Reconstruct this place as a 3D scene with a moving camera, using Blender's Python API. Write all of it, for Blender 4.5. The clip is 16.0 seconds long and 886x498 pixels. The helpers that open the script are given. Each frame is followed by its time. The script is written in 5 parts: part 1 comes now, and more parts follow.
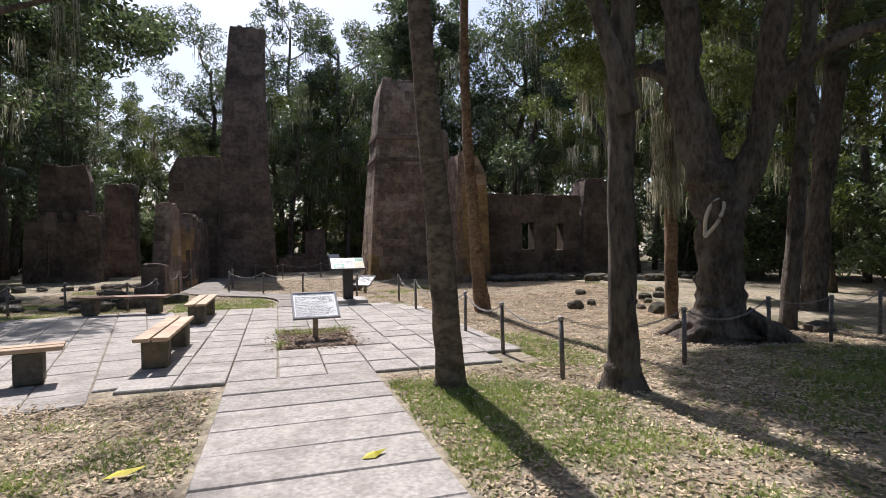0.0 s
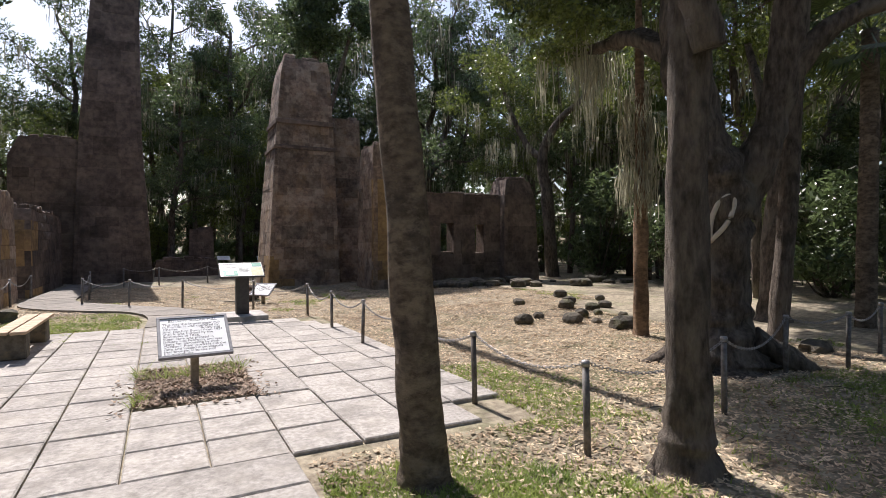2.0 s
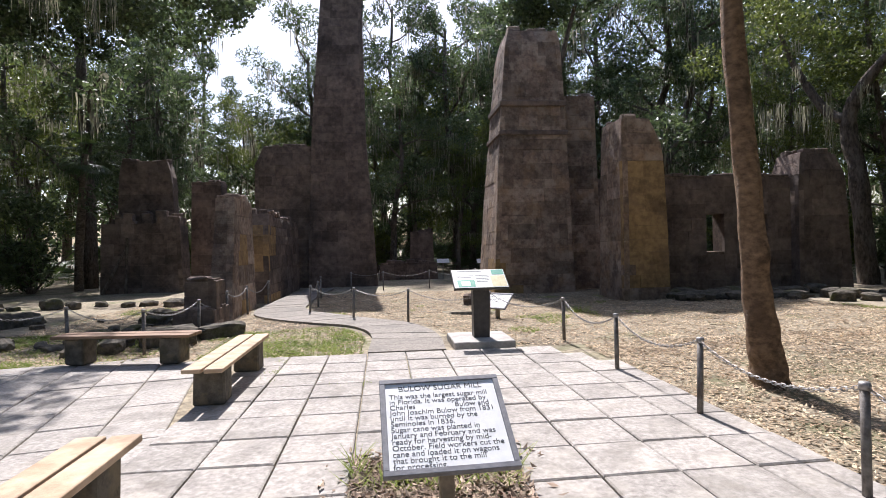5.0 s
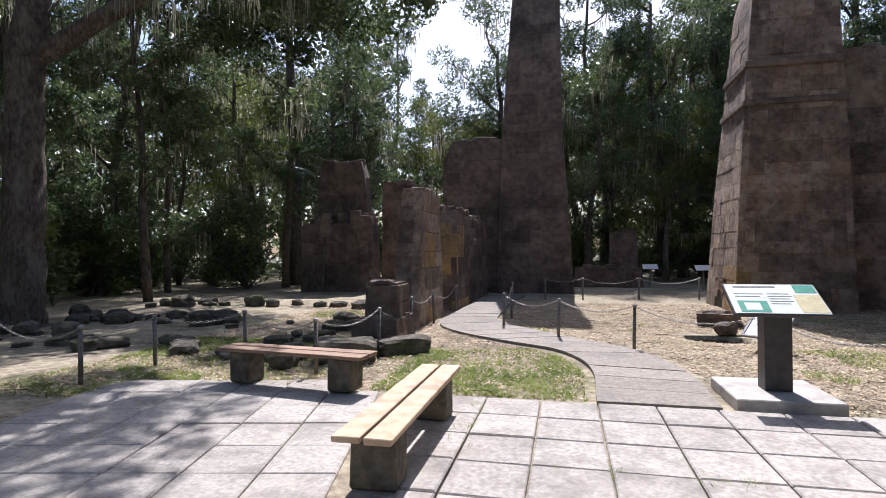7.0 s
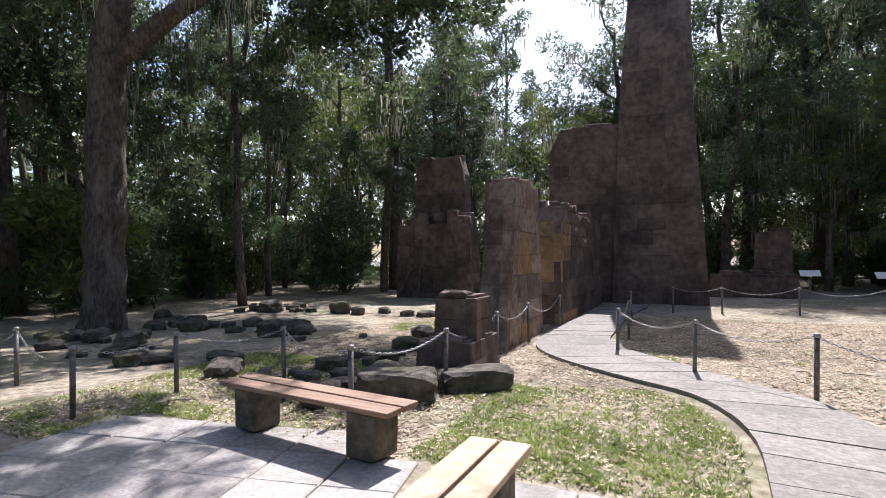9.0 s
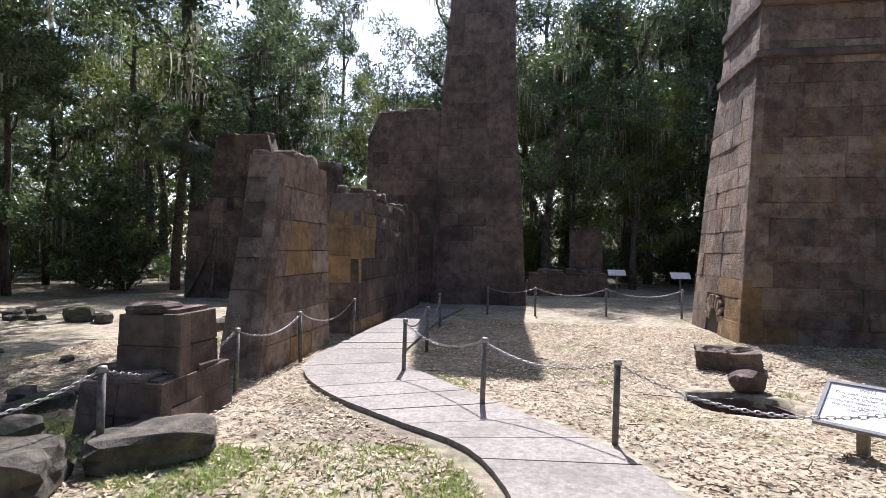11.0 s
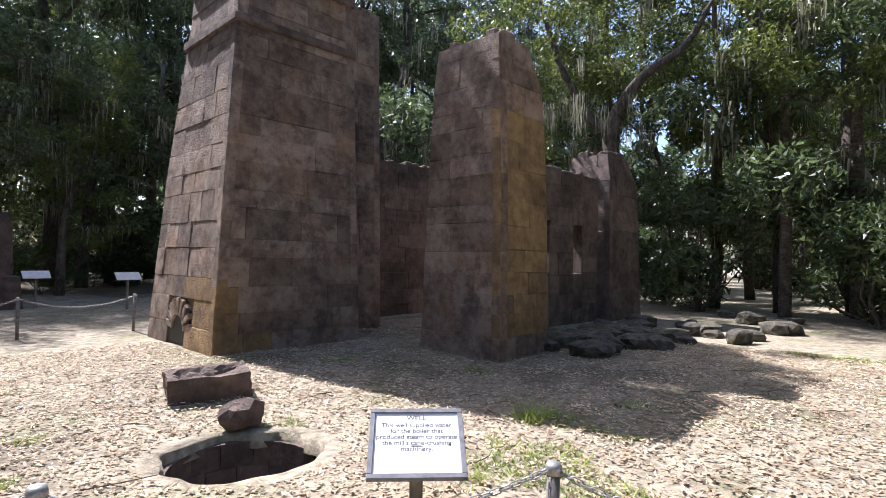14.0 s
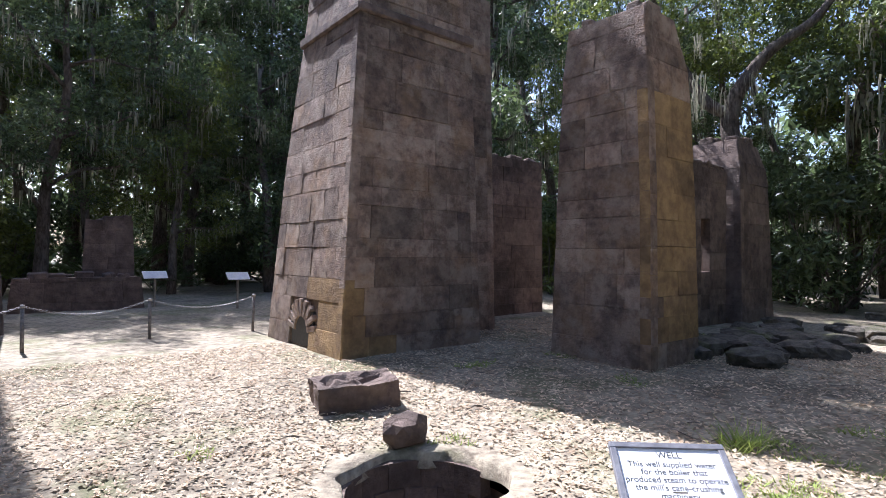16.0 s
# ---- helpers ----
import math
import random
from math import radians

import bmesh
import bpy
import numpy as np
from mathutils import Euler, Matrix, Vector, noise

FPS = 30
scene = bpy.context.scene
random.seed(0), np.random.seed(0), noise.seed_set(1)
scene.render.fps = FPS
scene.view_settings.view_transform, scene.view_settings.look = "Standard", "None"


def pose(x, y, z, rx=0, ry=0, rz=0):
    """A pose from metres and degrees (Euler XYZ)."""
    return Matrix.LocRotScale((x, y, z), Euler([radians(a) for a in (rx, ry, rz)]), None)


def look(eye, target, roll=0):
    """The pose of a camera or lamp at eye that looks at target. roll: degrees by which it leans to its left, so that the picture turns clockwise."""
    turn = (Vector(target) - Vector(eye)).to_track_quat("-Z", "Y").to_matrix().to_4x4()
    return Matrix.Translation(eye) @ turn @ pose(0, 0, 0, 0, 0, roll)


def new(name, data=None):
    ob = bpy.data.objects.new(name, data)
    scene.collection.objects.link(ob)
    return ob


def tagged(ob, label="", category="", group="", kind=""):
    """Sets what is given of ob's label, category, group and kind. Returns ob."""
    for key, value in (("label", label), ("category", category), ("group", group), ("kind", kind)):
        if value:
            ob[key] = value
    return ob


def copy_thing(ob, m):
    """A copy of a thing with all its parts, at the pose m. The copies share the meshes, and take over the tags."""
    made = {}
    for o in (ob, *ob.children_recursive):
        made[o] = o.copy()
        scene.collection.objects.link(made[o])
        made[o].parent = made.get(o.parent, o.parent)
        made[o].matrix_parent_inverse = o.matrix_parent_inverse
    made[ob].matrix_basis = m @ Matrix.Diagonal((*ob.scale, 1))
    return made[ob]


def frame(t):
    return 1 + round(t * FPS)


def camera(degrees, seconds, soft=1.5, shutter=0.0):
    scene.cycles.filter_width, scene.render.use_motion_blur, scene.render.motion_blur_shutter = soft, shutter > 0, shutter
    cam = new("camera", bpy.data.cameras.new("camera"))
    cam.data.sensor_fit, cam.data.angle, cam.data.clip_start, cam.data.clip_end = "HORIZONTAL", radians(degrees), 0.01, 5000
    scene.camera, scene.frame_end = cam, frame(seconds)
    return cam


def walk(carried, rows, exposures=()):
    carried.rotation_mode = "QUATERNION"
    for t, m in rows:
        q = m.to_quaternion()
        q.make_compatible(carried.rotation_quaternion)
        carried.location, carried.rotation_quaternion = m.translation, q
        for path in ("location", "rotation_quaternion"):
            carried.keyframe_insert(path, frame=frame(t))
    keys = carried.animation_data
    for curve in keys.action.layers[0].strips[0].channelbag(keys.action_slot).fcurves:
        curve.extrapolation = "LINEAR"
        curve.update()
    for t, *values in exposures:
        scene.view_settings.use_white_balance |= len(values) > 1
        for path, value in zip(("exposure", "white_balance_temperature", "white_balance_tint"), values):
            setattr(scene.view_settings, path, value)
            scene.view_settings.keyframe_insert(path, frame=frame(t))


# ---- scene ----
LENS = 79.0
ROWS = [
    (0, 0.141, 0.285, 1.666, -17.18, -0.56, 0.75),
    (0.5, 0.193, 0.939, 1.684, -22.11, -0.53, 0.42),
    (1, 0.253, 1.592, 1.7, -25.95, -0.51, 0.31),
    (1.5, 0.333, 2.223, 1.709, -27.5, -0.53, 0.27),
    (2, 0.393, 2.861, 1.71, -27.91, -0.56, 0.25),
    (2.5, 0.433, 3.484, 1.705, -27.98, -0.59, 0.48),
    (3, 0.475, 4.07, 1.689, -26.86, -0.71, 0.79),
    (3.5, 0.519, 4.685, 1.69, -22.75, -0.73, 1.07),
    (4, 0.546, 5.28, 1.703, -16.58, -0.6, 1.31),
    (6.5, -0.06, 8.743, 1.694, 7.18, -0.02, 0.55),
    (7, -0.206, 9.278, 1.68, 12.77, 0.38, 0.38),
    (7.5, -0.359, 9.805, 1.677, 18.94, 0.59, 0.23),
    (8, -0.456, 10.294, 1.686, 25.47, 0.79, 0.41),
    (10.5, 0.014, 13.479, 1.724, 17.42, 0.17, -0.52),
    (11, 0.12, 14.001, 1.741, 8.73, 0.14, -0.8),
    (11.5, 0.264, 14.6, 1.745, -0.13, 0.36, -1.04),
    (12, 0.4, 15.19, 1.725, -8.15, 0.59, -1.36),
    (12.5, 0.44, 15.64, 1.691, -18.77, 0.95, -1.34),
    (13, 0.518, 15.955, 1.645, -29.35, 1.01, -1.17),
    (13.5, 0.593, 16.273, 1.637, -38.81, 0.94, -1.27),
    (14, 0.54, 16.62, 1.654, -46.31, 0.97, -1.06),
    (14.5, 0.489, 16.92, 1.651, -47.57, 0.82, -0.96),
    (15, 0.437, 17.219, 1.663, -47.49, 0.72, -0.98),
    (15.5, 0.34, 17.505, 1.666, -45.12, 0.65, -0.76),
    (16, 0.222, 17.797, 1.662, -38.93, 0.56, -0.56),
]
cam = camera(LENS, 16.0, soft=0.8)
walk(cam, [(t, pose(x, y, z, 90 + pitch, roll, yaw)) for t, x, y, z, yaw, pitch, roll in ROWS], [(0.0, 0.48, 6050, 18), (1.0, 0.75, 6050, 19), (2.0, 0.65, 6150, 18), (4.0, 0.85, 6050, 18), (6.5, 0.8, 5850, 19), (8.0, 0.95, 5800, 20), (10.5, 1.15, 5750, 20), (14.0, 1.33, 5700, 20), (16.0, 1.45, 5450, 21)])

# ---- daylight ----
SUN_TO = Vector((-0.7, 10.6, 13.8)).normalized()
world = bpy.data.worlds.new("sky")
scene.world = world
world.use_nodes = True
wn = world.node_tree
sky = wn.nodes.new("ShaderNodeTexSky")
sky.sky_type = "NISHITA"
sky.sun_disc = False
sky.sun_elevation = math.asin(SUN_TO.z)
sky.sun_rotation = math.atan2(SUN_TO.x, SUN_TO.y)
sky.air_density, sky.dust_density, sky.ozone_density = 1.2, 2.2, 1.0
wn.links.new(sky.outputs[0], wn.nodes["Background"].inputs[0])
wn.nodes["Background"].inputs[1].default_value = 0.1
sun_data = bpy.data.lights.new("sun", "SUN")
sun_data.energy, sun_data.angle, sun_data.color = 5.0, radians(0.55), (1.0, 0.95, 0.86)
sun = new("sun", sun_data)
sun.matrix_world = look(SUN_TO * 60, (0, 0, 0))


# ---- materials ----
def material(name, dark, light, scale=6.0, rough=0.85, bump=0.3, bump_scale=40.0, patch=None, patch_scale=0.7, patch_at=(0.52, 0.62), vary=0.0, metal=0.0, island=0.0, spec=0.3, through_light=0.0, bump_dist=0.02, grain_axis=None):
    m = bpy.data.materials.new(name)
    m.use_nodes = True
    nt = m.node_tree
    b = nt.nodes["Principled BSDF"]
    pos = nt.nodes.new("ShaderNodeNewGeometry")

    def node(kind, **props):
        return nt.nodes.new(kind)

    def noise_at(s, detail=6.0, rough_n=0.6):
        n = node("ShaderNodeTexNoise")
        n.inputs["Scale"].default_value = s
        n.inputs["Detail"].default_value = detail
        n.inputs["Roughness"].default_value = rough_n
        if grain_axis and s > 3:
            mp = node("ShaderNodeMapping")
            mp.inputs["Scale"].default_value = grain_axis
            nt.links.new(pos.outputs["Position"], mp.inputs["Vector"])
            nt.links.new(mp.outputs[0], n.inputs["Vector"])
        else:
            nt.links.new(pos.outputs["Position"], n.inputs["Vector"])
        return n

    def mix(fac, a, c):
        x = node("ShaderNodeMix")
        x.data_type = "RGBA"
        for sock, value in ((x.inputs[0], fac), (x.inputs[6], a), (x.inputs[7], c)):
            if isinstance(value, bpy.types.NodeSocket):
                nt.links.new(value, sock)
            elif isinstance(value, float):
                sock.default_value = value
            else:
                sock.default_value = (*value, 1)
        return x.outputs[2]

    def ramp(sock, a, c):
        r = node("ShaderNodeMapRange")
        r.inputs["From Min"].default_value, r.inputs["From Max"].default_value = a, c
        nt.links.new(sock, r.inputs["Value"])
        return r.outputs[0]

    grain = noise_at(scale)
    col = mix(ramp(grain.outputs[0], 0.3, 0.7), dark, light)
    if patch:
        for k, (pc, amount) in enumerate(patch):
            big = noise_at(patch_scale * (1.0 + 0.63 * k), 5.0, 0.65)
            mask = ramp(big.outputs[0], *patch_at)
            half = node("ShaderNodeMath")
            half.operation = "MULTIPLY"
            half.inputs[1].default_value = amount
            nt.links.new(mask, half.inputs[0])
            col = mix(half.outputs[0], col, pc)
    if vary or island:
        src = node("ShaderNodeObjectInfo").outputs["Random"] if vary else pos.outputs["Random Per Island"]
        amount = vary or island
        h = node("ShaderNodeHueSaturation")
        v = node("ShaderNodeMapRange")
        v.inputs["To Min"].default_value, v.inputs["To Max"].default_value = 1 - amount, 1 + amount
        nt.links.new(src, v.inputs["Value"])
        nt.links.new(v.outputs[0], h.inputs["Value"])
        nt.links.new(col, h.inputs["Color"])
        col = h.outputs[0]
    nt.links.new(col, b.inputs["Base Color"])
    b.inputs["Roughness"].default_value = rough
    b.inputs["Metallic"].default_value = metal
    b.inputs["Specular IOR Level"].default_value = spec
    if bump:
        bp = node("ShaderNodeBump")
        bp.inputs["Strength"].default_value = bump
        bp.inputs["Distance"].default_value = bump_dist
        nt.links.new(noise_at(bump_scale, 8.0, 0.7).outputs[0], bp.inputs["Height"])
        nt.links.new(bp.outputs[0], b.inputs["Normal"])
    if through_light:
        tr = node("ShaderNodeBsdfTranslucent")
        nt.links.new(col, tr.inputs["Color"])
        ms = node("ShaderNodeMixShader")
        ms.inputs[0].default_value = through_light
        nt.links.new(b.outputs[0], ms.inputs[1])
        nt.links.new(tr.outputs[0], ms.inputs[2])
        nt.links.new(ms.outputs[0], nt.nodes["Material Output"].inputs["Surface"])
    return m


M_GROUND = material("sandy_leaf_soil", (0.15, 0.12, 0.085), (0.45, 0.39, 0.275), 9.0, 0.95, 0.9, 30.0, [((0.085, 0.07, 0.05), 0.55), ((0.10, 0.12, 0.035), 0.5)], 0.35)
M_CONC = material("weathered_concrete", (0.24, 0.22, 0.195), (0.46, 0.425, 0.38), 22.0, 0.9, 0.35, 120.0, [((0.17, 0.155, 0.135), 0.6), ((0.46, 0.42, 0.36), 0.5), ((0.20, 0.18, 0.15), 0.5)], 1.6, (0.5, 0.66), vary=0.10)
M_WALK = material("grey_walk_concrete", (0.16, 0.142, 0.12), (0.31, 0.28, 0.24), 20.0, 0.9, 0.25, 90.0, [((0.15, 0.14, 0.12), 0.5)], 1.1, vary=0.08)
M_COQ = material("coquina_stone", (0.15, 0.108, 0.085), (0.40, 0.29, 0.22), 7.0, 0.95, 1.0, 24.0, [((0.085, 0.068, 0.06), 0.5), ((0.40, 0.26, 0.14), 0.4), ((0.48, 0.39, 0.31), 0.45), ((0.10, 0.078, 0.068), 0.5), ((0.44, 0.36, 0.28), 0.55)], 0.7, (0.50, 0.62), vary=0.3, bump_dist=0.07)
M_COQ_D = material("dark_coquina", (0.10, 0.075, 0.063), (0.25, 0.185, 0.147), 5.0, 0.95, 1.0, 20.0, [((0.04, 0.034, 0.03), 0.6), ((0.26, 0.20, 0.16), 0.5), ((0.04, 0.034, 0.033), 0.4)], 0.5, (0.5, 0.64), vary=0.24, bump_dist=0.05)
M_COQ_Y = material("ochre_coquina", (0.23, 0.15, 0.075), (0.46, 0.31, 0.145), 5.0, 0.95, 1.0, 22.0, [((0.08, 0.055, 0.04), 0.5), ((0.22, 0.145, 0.09), 0.4)], 0.9, (0.5, 0.6), vary=0.15, bump_dist=0.05)
M_MORTAR = material("old_lime_mortar", (0.10, 0.075, 0.06), (0.25, 0.185, 0.14), 8.0, 0.95, 0.8, 30.0, [((0.05, 0.04, 0.035), 0.5)], 0.8)
M_ROCK = material("mossy_rock", (0.05, 0.045, 0.037), (0.20, 0.175, 0.135), 6.0, 0.95, 1.0, 18.0, [((0.09, 0.10, 0.03), 0.6), ((0.03, 0.028, 0.025), 0.5)], 1.6, bump_dist=0.05)
M_BARK = material("grey_bark", (0.05, 0.04, 0.032), (0.21, 0.17, 0.135), 16.0, 0.95, 1.0, 20.0, [((0.035, 0.03, 0.024), 0.6), ((0.27, 0.235, 0.19), 0.45)], 1.9, bump_dist=0.09, grain_axis=(1.0, 1.0, 0.34))
M_BARK_W = material("warm_bark", (0.10, 0.065, 0.04), (0.32, 0.21, 0.125), 11.0, 0.95, 1.0, 15.0, [((0.05, 0.035, 0.025), 0.5)], 1.9, bump_dist=0.06, grain_axis=(0.9, 0.9, 1.4))
M_RING = material("ringed_grey_trunk", (0.07, 0.052, 0.038), (0.23, 0.18, 0.13), 12.0, 0.95, 1.0, 16.0, [((0.04, 0.032, 0.026), 0.5), ((0.34, 0.27, 0.2), 0.45)], 2.6, bump_dist=0.06, grain_axis=(0.9, 0.9, 1.5))
M_SCAR = material("pale_callus_wood", (0.42, 0.37, 0.30), (0.62, 0.56, 0.47), 9.0, 0.8, 0.6, 20.0)
M_WOOD = material("weathered_bench_plank", (0.34, 0.235, 0.145), (0.56, 0.42, 0.29), 5.0, 0.7, 0.3, 45.0, [((0.20, 0.14, 0.09), 0.5)], 1.6, vary=0.12)
M_WOOD_R = material("reddish_bench_plank", (0.20, 0.125, 0.08), (0.40, 0.265, 0.175), 5.0, 0.7, 0.3, 45.0, [((0.10, 0.06, 0.04), 0.5)], 1.6, vary=0.12, grain_axis=(0.3, 3.0, 3.0))
M_BENCHLEG = material("mossy_concrete_leg", (0.07, 0.062, 0.05), (0.17, 0.15, 0.12), 9.0, 0.95, 0.7, 35.0, [((0.25, 0.19, 0.11), 0.5), ((0.05, 0.05, 0.03), 0.5)], 2.4)
M_SLAB = material("pale_plinth_concrete", (0.36, 0.34, 0.31), (0.50, 0.47, 0.43), 14.0, 0.9, 0.25, 80.0, [((0.24, 0.22, 0.2), 0.5)], 1.7)
M_DARKPAINT = material("dark_brown_paint", (0.035, 0.032, 0.032), (0.06, 0.055, 0.052), 12.0, 0.45, 0.12, 60.0)
M_FRAME = material("grey_painted_frame", (0.14, 0.14, 0.15), (0.24, 0.24, 0.25), 14.0, 0.6, 0.2, 60.0)
M_WHITE = material("white_sign_face", (0.70, 0.70, 0.68), (0.82, 0.82, 0.80), 10.0, 0.5, 0.05, 60.0)
M_INK_SHADE = material("black_lettering_and_flue_shade", (0.03, 0.03, 0.03), (0.06, 0.06, 0.06), 20.0, 0.6, 0.0)
M_SIGNPOST = material("grey_wood_post", (0.14, 0.12, 0.09), (0.30, 0.26, 0.20), 9.0, 0.85, 0.5, 40.0)
M_STEEL = material("dull_galvanised_pipe", (0.10, 0.09, 0.08), (0.23, 0.21, 0.19), 18.0, 0.55, 0.3, 70.0, [((0.07, 0.05, 0.035), 0.6)], 3.0, metal=0.25)
M_CHAIN = material("weathered_chain", (0.22, 0.21, 0.20), (0.40, 0.38, 0.36), 30.0, 0.5, 0.0, metal=0.5)
M_PANEL = material("pale_panel_print", (0.62, 0.66, 0.58), (0.76, 0.78, 0.70), 4.0, 0.35, 0.0, spec=0.5)
M_GREEN = material("green_panel_print", (0.05, 0.26, 0.17), (0.09, 0.36, 0.25), 20.0, 0.35, 0.0, spec=0.5)
M_TAN = material("tan_map_print", (0.52, 0.46, 0.24), (0.70, 0.62, 0.38), 14.0, 0.35, 0.0, spec=0.5)
M_LEAF = material("live_oak_leaf", (0.045, 0.074, 0.028), (0.15, 0.195, 0.078), 0.6, 0.36, 0.0, island=0.55, through_light=0.42, spec=0.6)
# oak leaf made lighter and yellower, so the colour itself carries sunlight
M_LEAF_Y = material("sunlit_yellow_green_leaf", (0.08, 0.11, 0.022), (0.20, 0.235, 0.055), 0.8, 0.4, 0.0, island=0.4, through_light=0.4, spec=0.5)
M_MOSS = material("spanish_moss", (0.22, 0.215, 0.15), (0.46, 0.44, 0.32), 3.0, 0.95, 0.0, island=0.3, through_light=0.45)
M_GRASS = material("short_lawn_grass", (0.13, 0.19, 0.032), (0.34, 0.395, 0.09), 1.4, 0.6, 0.0, island=0.35, through_light=0.3)
M_LITTER = material("fallen_oak_leaves", (0.25, 0.17, 0.10), (0.66, 0.53, 0.36), 2.2, 0.75, 0.0, island=0.5, through_light=0.12)
M_MULCH = material("wood_chip_mulch", (0.15, 0.10, 0.07), (0.46, 0.36, 0.27), 4.0, 0.9, 0.0, island=0.5)
M_YLEAF = material("yellow_fallen_leaf", (0.52, 0.44, 0.03), (0.62, 0.55, 0.06), 30.0, 0.6, 0.0)
M_PALM = material("palm_frond", (0.035, 0.065, 0.015), (0.09, 0.13, 0.035), 1.0, 0.45, 0.0, island=0.35, through_light=0.25, spec=0.6)


# ---- small makers ----
def link(name, bm, mat, parent=None, label="", smooth=False):
    me = bpy.data.meshes.new(name)
    bm.normal_update()
    bm.to_mesh(me)
    bm.free()
    if smooth:
        me.polygons.foreach_set("use_smooth", [True] * len(me.polygons))
    me.materials.append(mat)
    ob = new(name, me)
    if parent is not None:
        ob.parent = parent
    if label:
        ob["label"] = label
    return ob


def part(name, bm, mat, parent, label="", smooth=False):
    return link(name, bm, mat, parent, label, smooth)


def raw(name, verts, faces, mat, parent=None, smooth=False):
    me = bpy.data.meshes.new(name)
    me.from_pydata(verts, [], faces)
    me.materials.append(mat)
    if smooth:
        me.polygons.foreach_set("use_smooth", [True] * len(me.polygons))
    ob = new(name, me)
    if parent is not None:
        ob.parent = parent
    return ob


def empty(name, at=(0, 0, 0), rz=0.0):
    ob = new(name)
    ob.empty_display_size = 0.1
    ob.matrix_world = pose(*at, 0, 0, rz)
    return ob


def box(x0, x1, y0, y1, z0, z1, bevel=0.0, wob=0.0, rng=random):
    bm = bmesh.new()
    bmesh.ops.create_cube(bm, size=1.0, matrix=Matrix.Translation(((x0 + x1) / 2, (y0 + y1) / 2, (z0 + z1) / 2)) @ Matrix.Diagonal((x1 - x0, y1 - y0, z1 - z0, 1)))
    if wob:
        for v in bm.verts:
            v.co += Vector((rng.uniform(-wob, wob), rng.uniform(-wob, wob), rng.uniform(-wob, wob)))
    if bevel:
        bmesh.ops.bevel(bm, geom=bm.edges[:], offset=bevel, segments=1, affect="EDGES")
    return bm


def tube(points, radii, sides=10, wob=0.0, seed=0, cap=True):
    """A tapering round limb through points; wob roughens its outline."""
    verts, faces = [], []
    pts = [Vector(p) for p in points]
    n = len(pts)
    for i, p in enumerate(pts):
        d = (pts[min(i + 1, n - 1)] - pts[max(i - 1, 0)]).normalized()
        a = d.orthogonal().normalized() if abs(d.z) < 0.9 else Vector((1, 0, 0)).cross(d).normalized()
        a = (Vector((0, 0, 1)).cross(d)).normalized() if abs(d.z) < 0.9 else (Vector((0, 1, 0)) - d * d.y).normalized()
        b = d.cross(a)
        for k in range(sides):
            t = 2 * math.pi * k / sides
            r = radii[i] * (1 + wob * noise.noise(Vector((math.cos(t) * 1.3 + seed, math.sin(t) * 1.3, i * 0.24))))
            verts.append(p + (a * math.cos(t) + b * math.sin(t)) * r)
    for i in range(n - 1):
        for k in range(sides):
            a0, a1 = i * sides + k, i * sides + (k + 1) % sides
            faces.append((a0, a1, a1 + sides, a0 + sides))
    if cap:
        faces.append(tuple(range(sides))[::-1])
        faces.append(tuple((n - 1) * sides + k for k in range(sides)))
    return verts, faces


def merge(pieces):
    verts, faces = [], []
    for v, f in pieces:
        o = len(verts)
        verts += v
        faces += [tuple(i + o for i in q) for q in f]
    return verts, faces


def smooth_line(points, steps):
    """Points along a curve that passes through all the given ones."""
    p = [Vector(q) for q in points]
    p = [p[0] * 2 - p[1]] + p + [p[-1] * 2 - p[-2]]
    out = []
    for i in range(1, len(p) - 2):
        for k in range(steps):
            t = k / steps
            a, b, c, d = p[i - 1:i + 3]
            out.append(0.5 * ((2 * b) + (c - a) * t + (2 * a - 5 * b + 4 * c - d) * t * t + (3 * b - a - 3 * c + d) * t ** 3))
    out.append(p[-2])
    return out


# ---- ground: one sheet to the horizon, open at the well ----
WELL = Vector((2.84, 21.25, -0.14))
WELL_R = 0.68


def height(x, y):
    d = math.hypot(x - WELL.x, y - WELL.y)
    soft = min(1.0, max(0.0, (d - 0.7) / 2.0))
    flat = 1.0 if (y > 17.5 or x < -6.5 or x > 4.2 or (y < 7.0 and (x < -0.9 or x > 1.8))) else 0.0
    h = 0.03 * noise.noise(Vector((x * 0.55, y * 0.55, 3.1))) + 0.012 * noise.noise(Vector((x * 2.3, y * 2.3, 9.0)))
    h += 0.16 * max(0.0, 1 - math.hypot(x - 10.5, y - 16.5) / 6.0)
    if -4.2 < x < 1.9 and 15.0 < y < 28:
        flat = 0.0
    far = max(0.0, math.hypot(x, y - 15) - 45) * 0.004
    dip = max(0.0, 1 - math.hypot(x - 3.0, (y - 21.9) * 0.8) / 2.4)
    return soft * flat * h - 0.03 - far * 0.3 - 0.14 * dip * dip * (3 - 2 * dip)


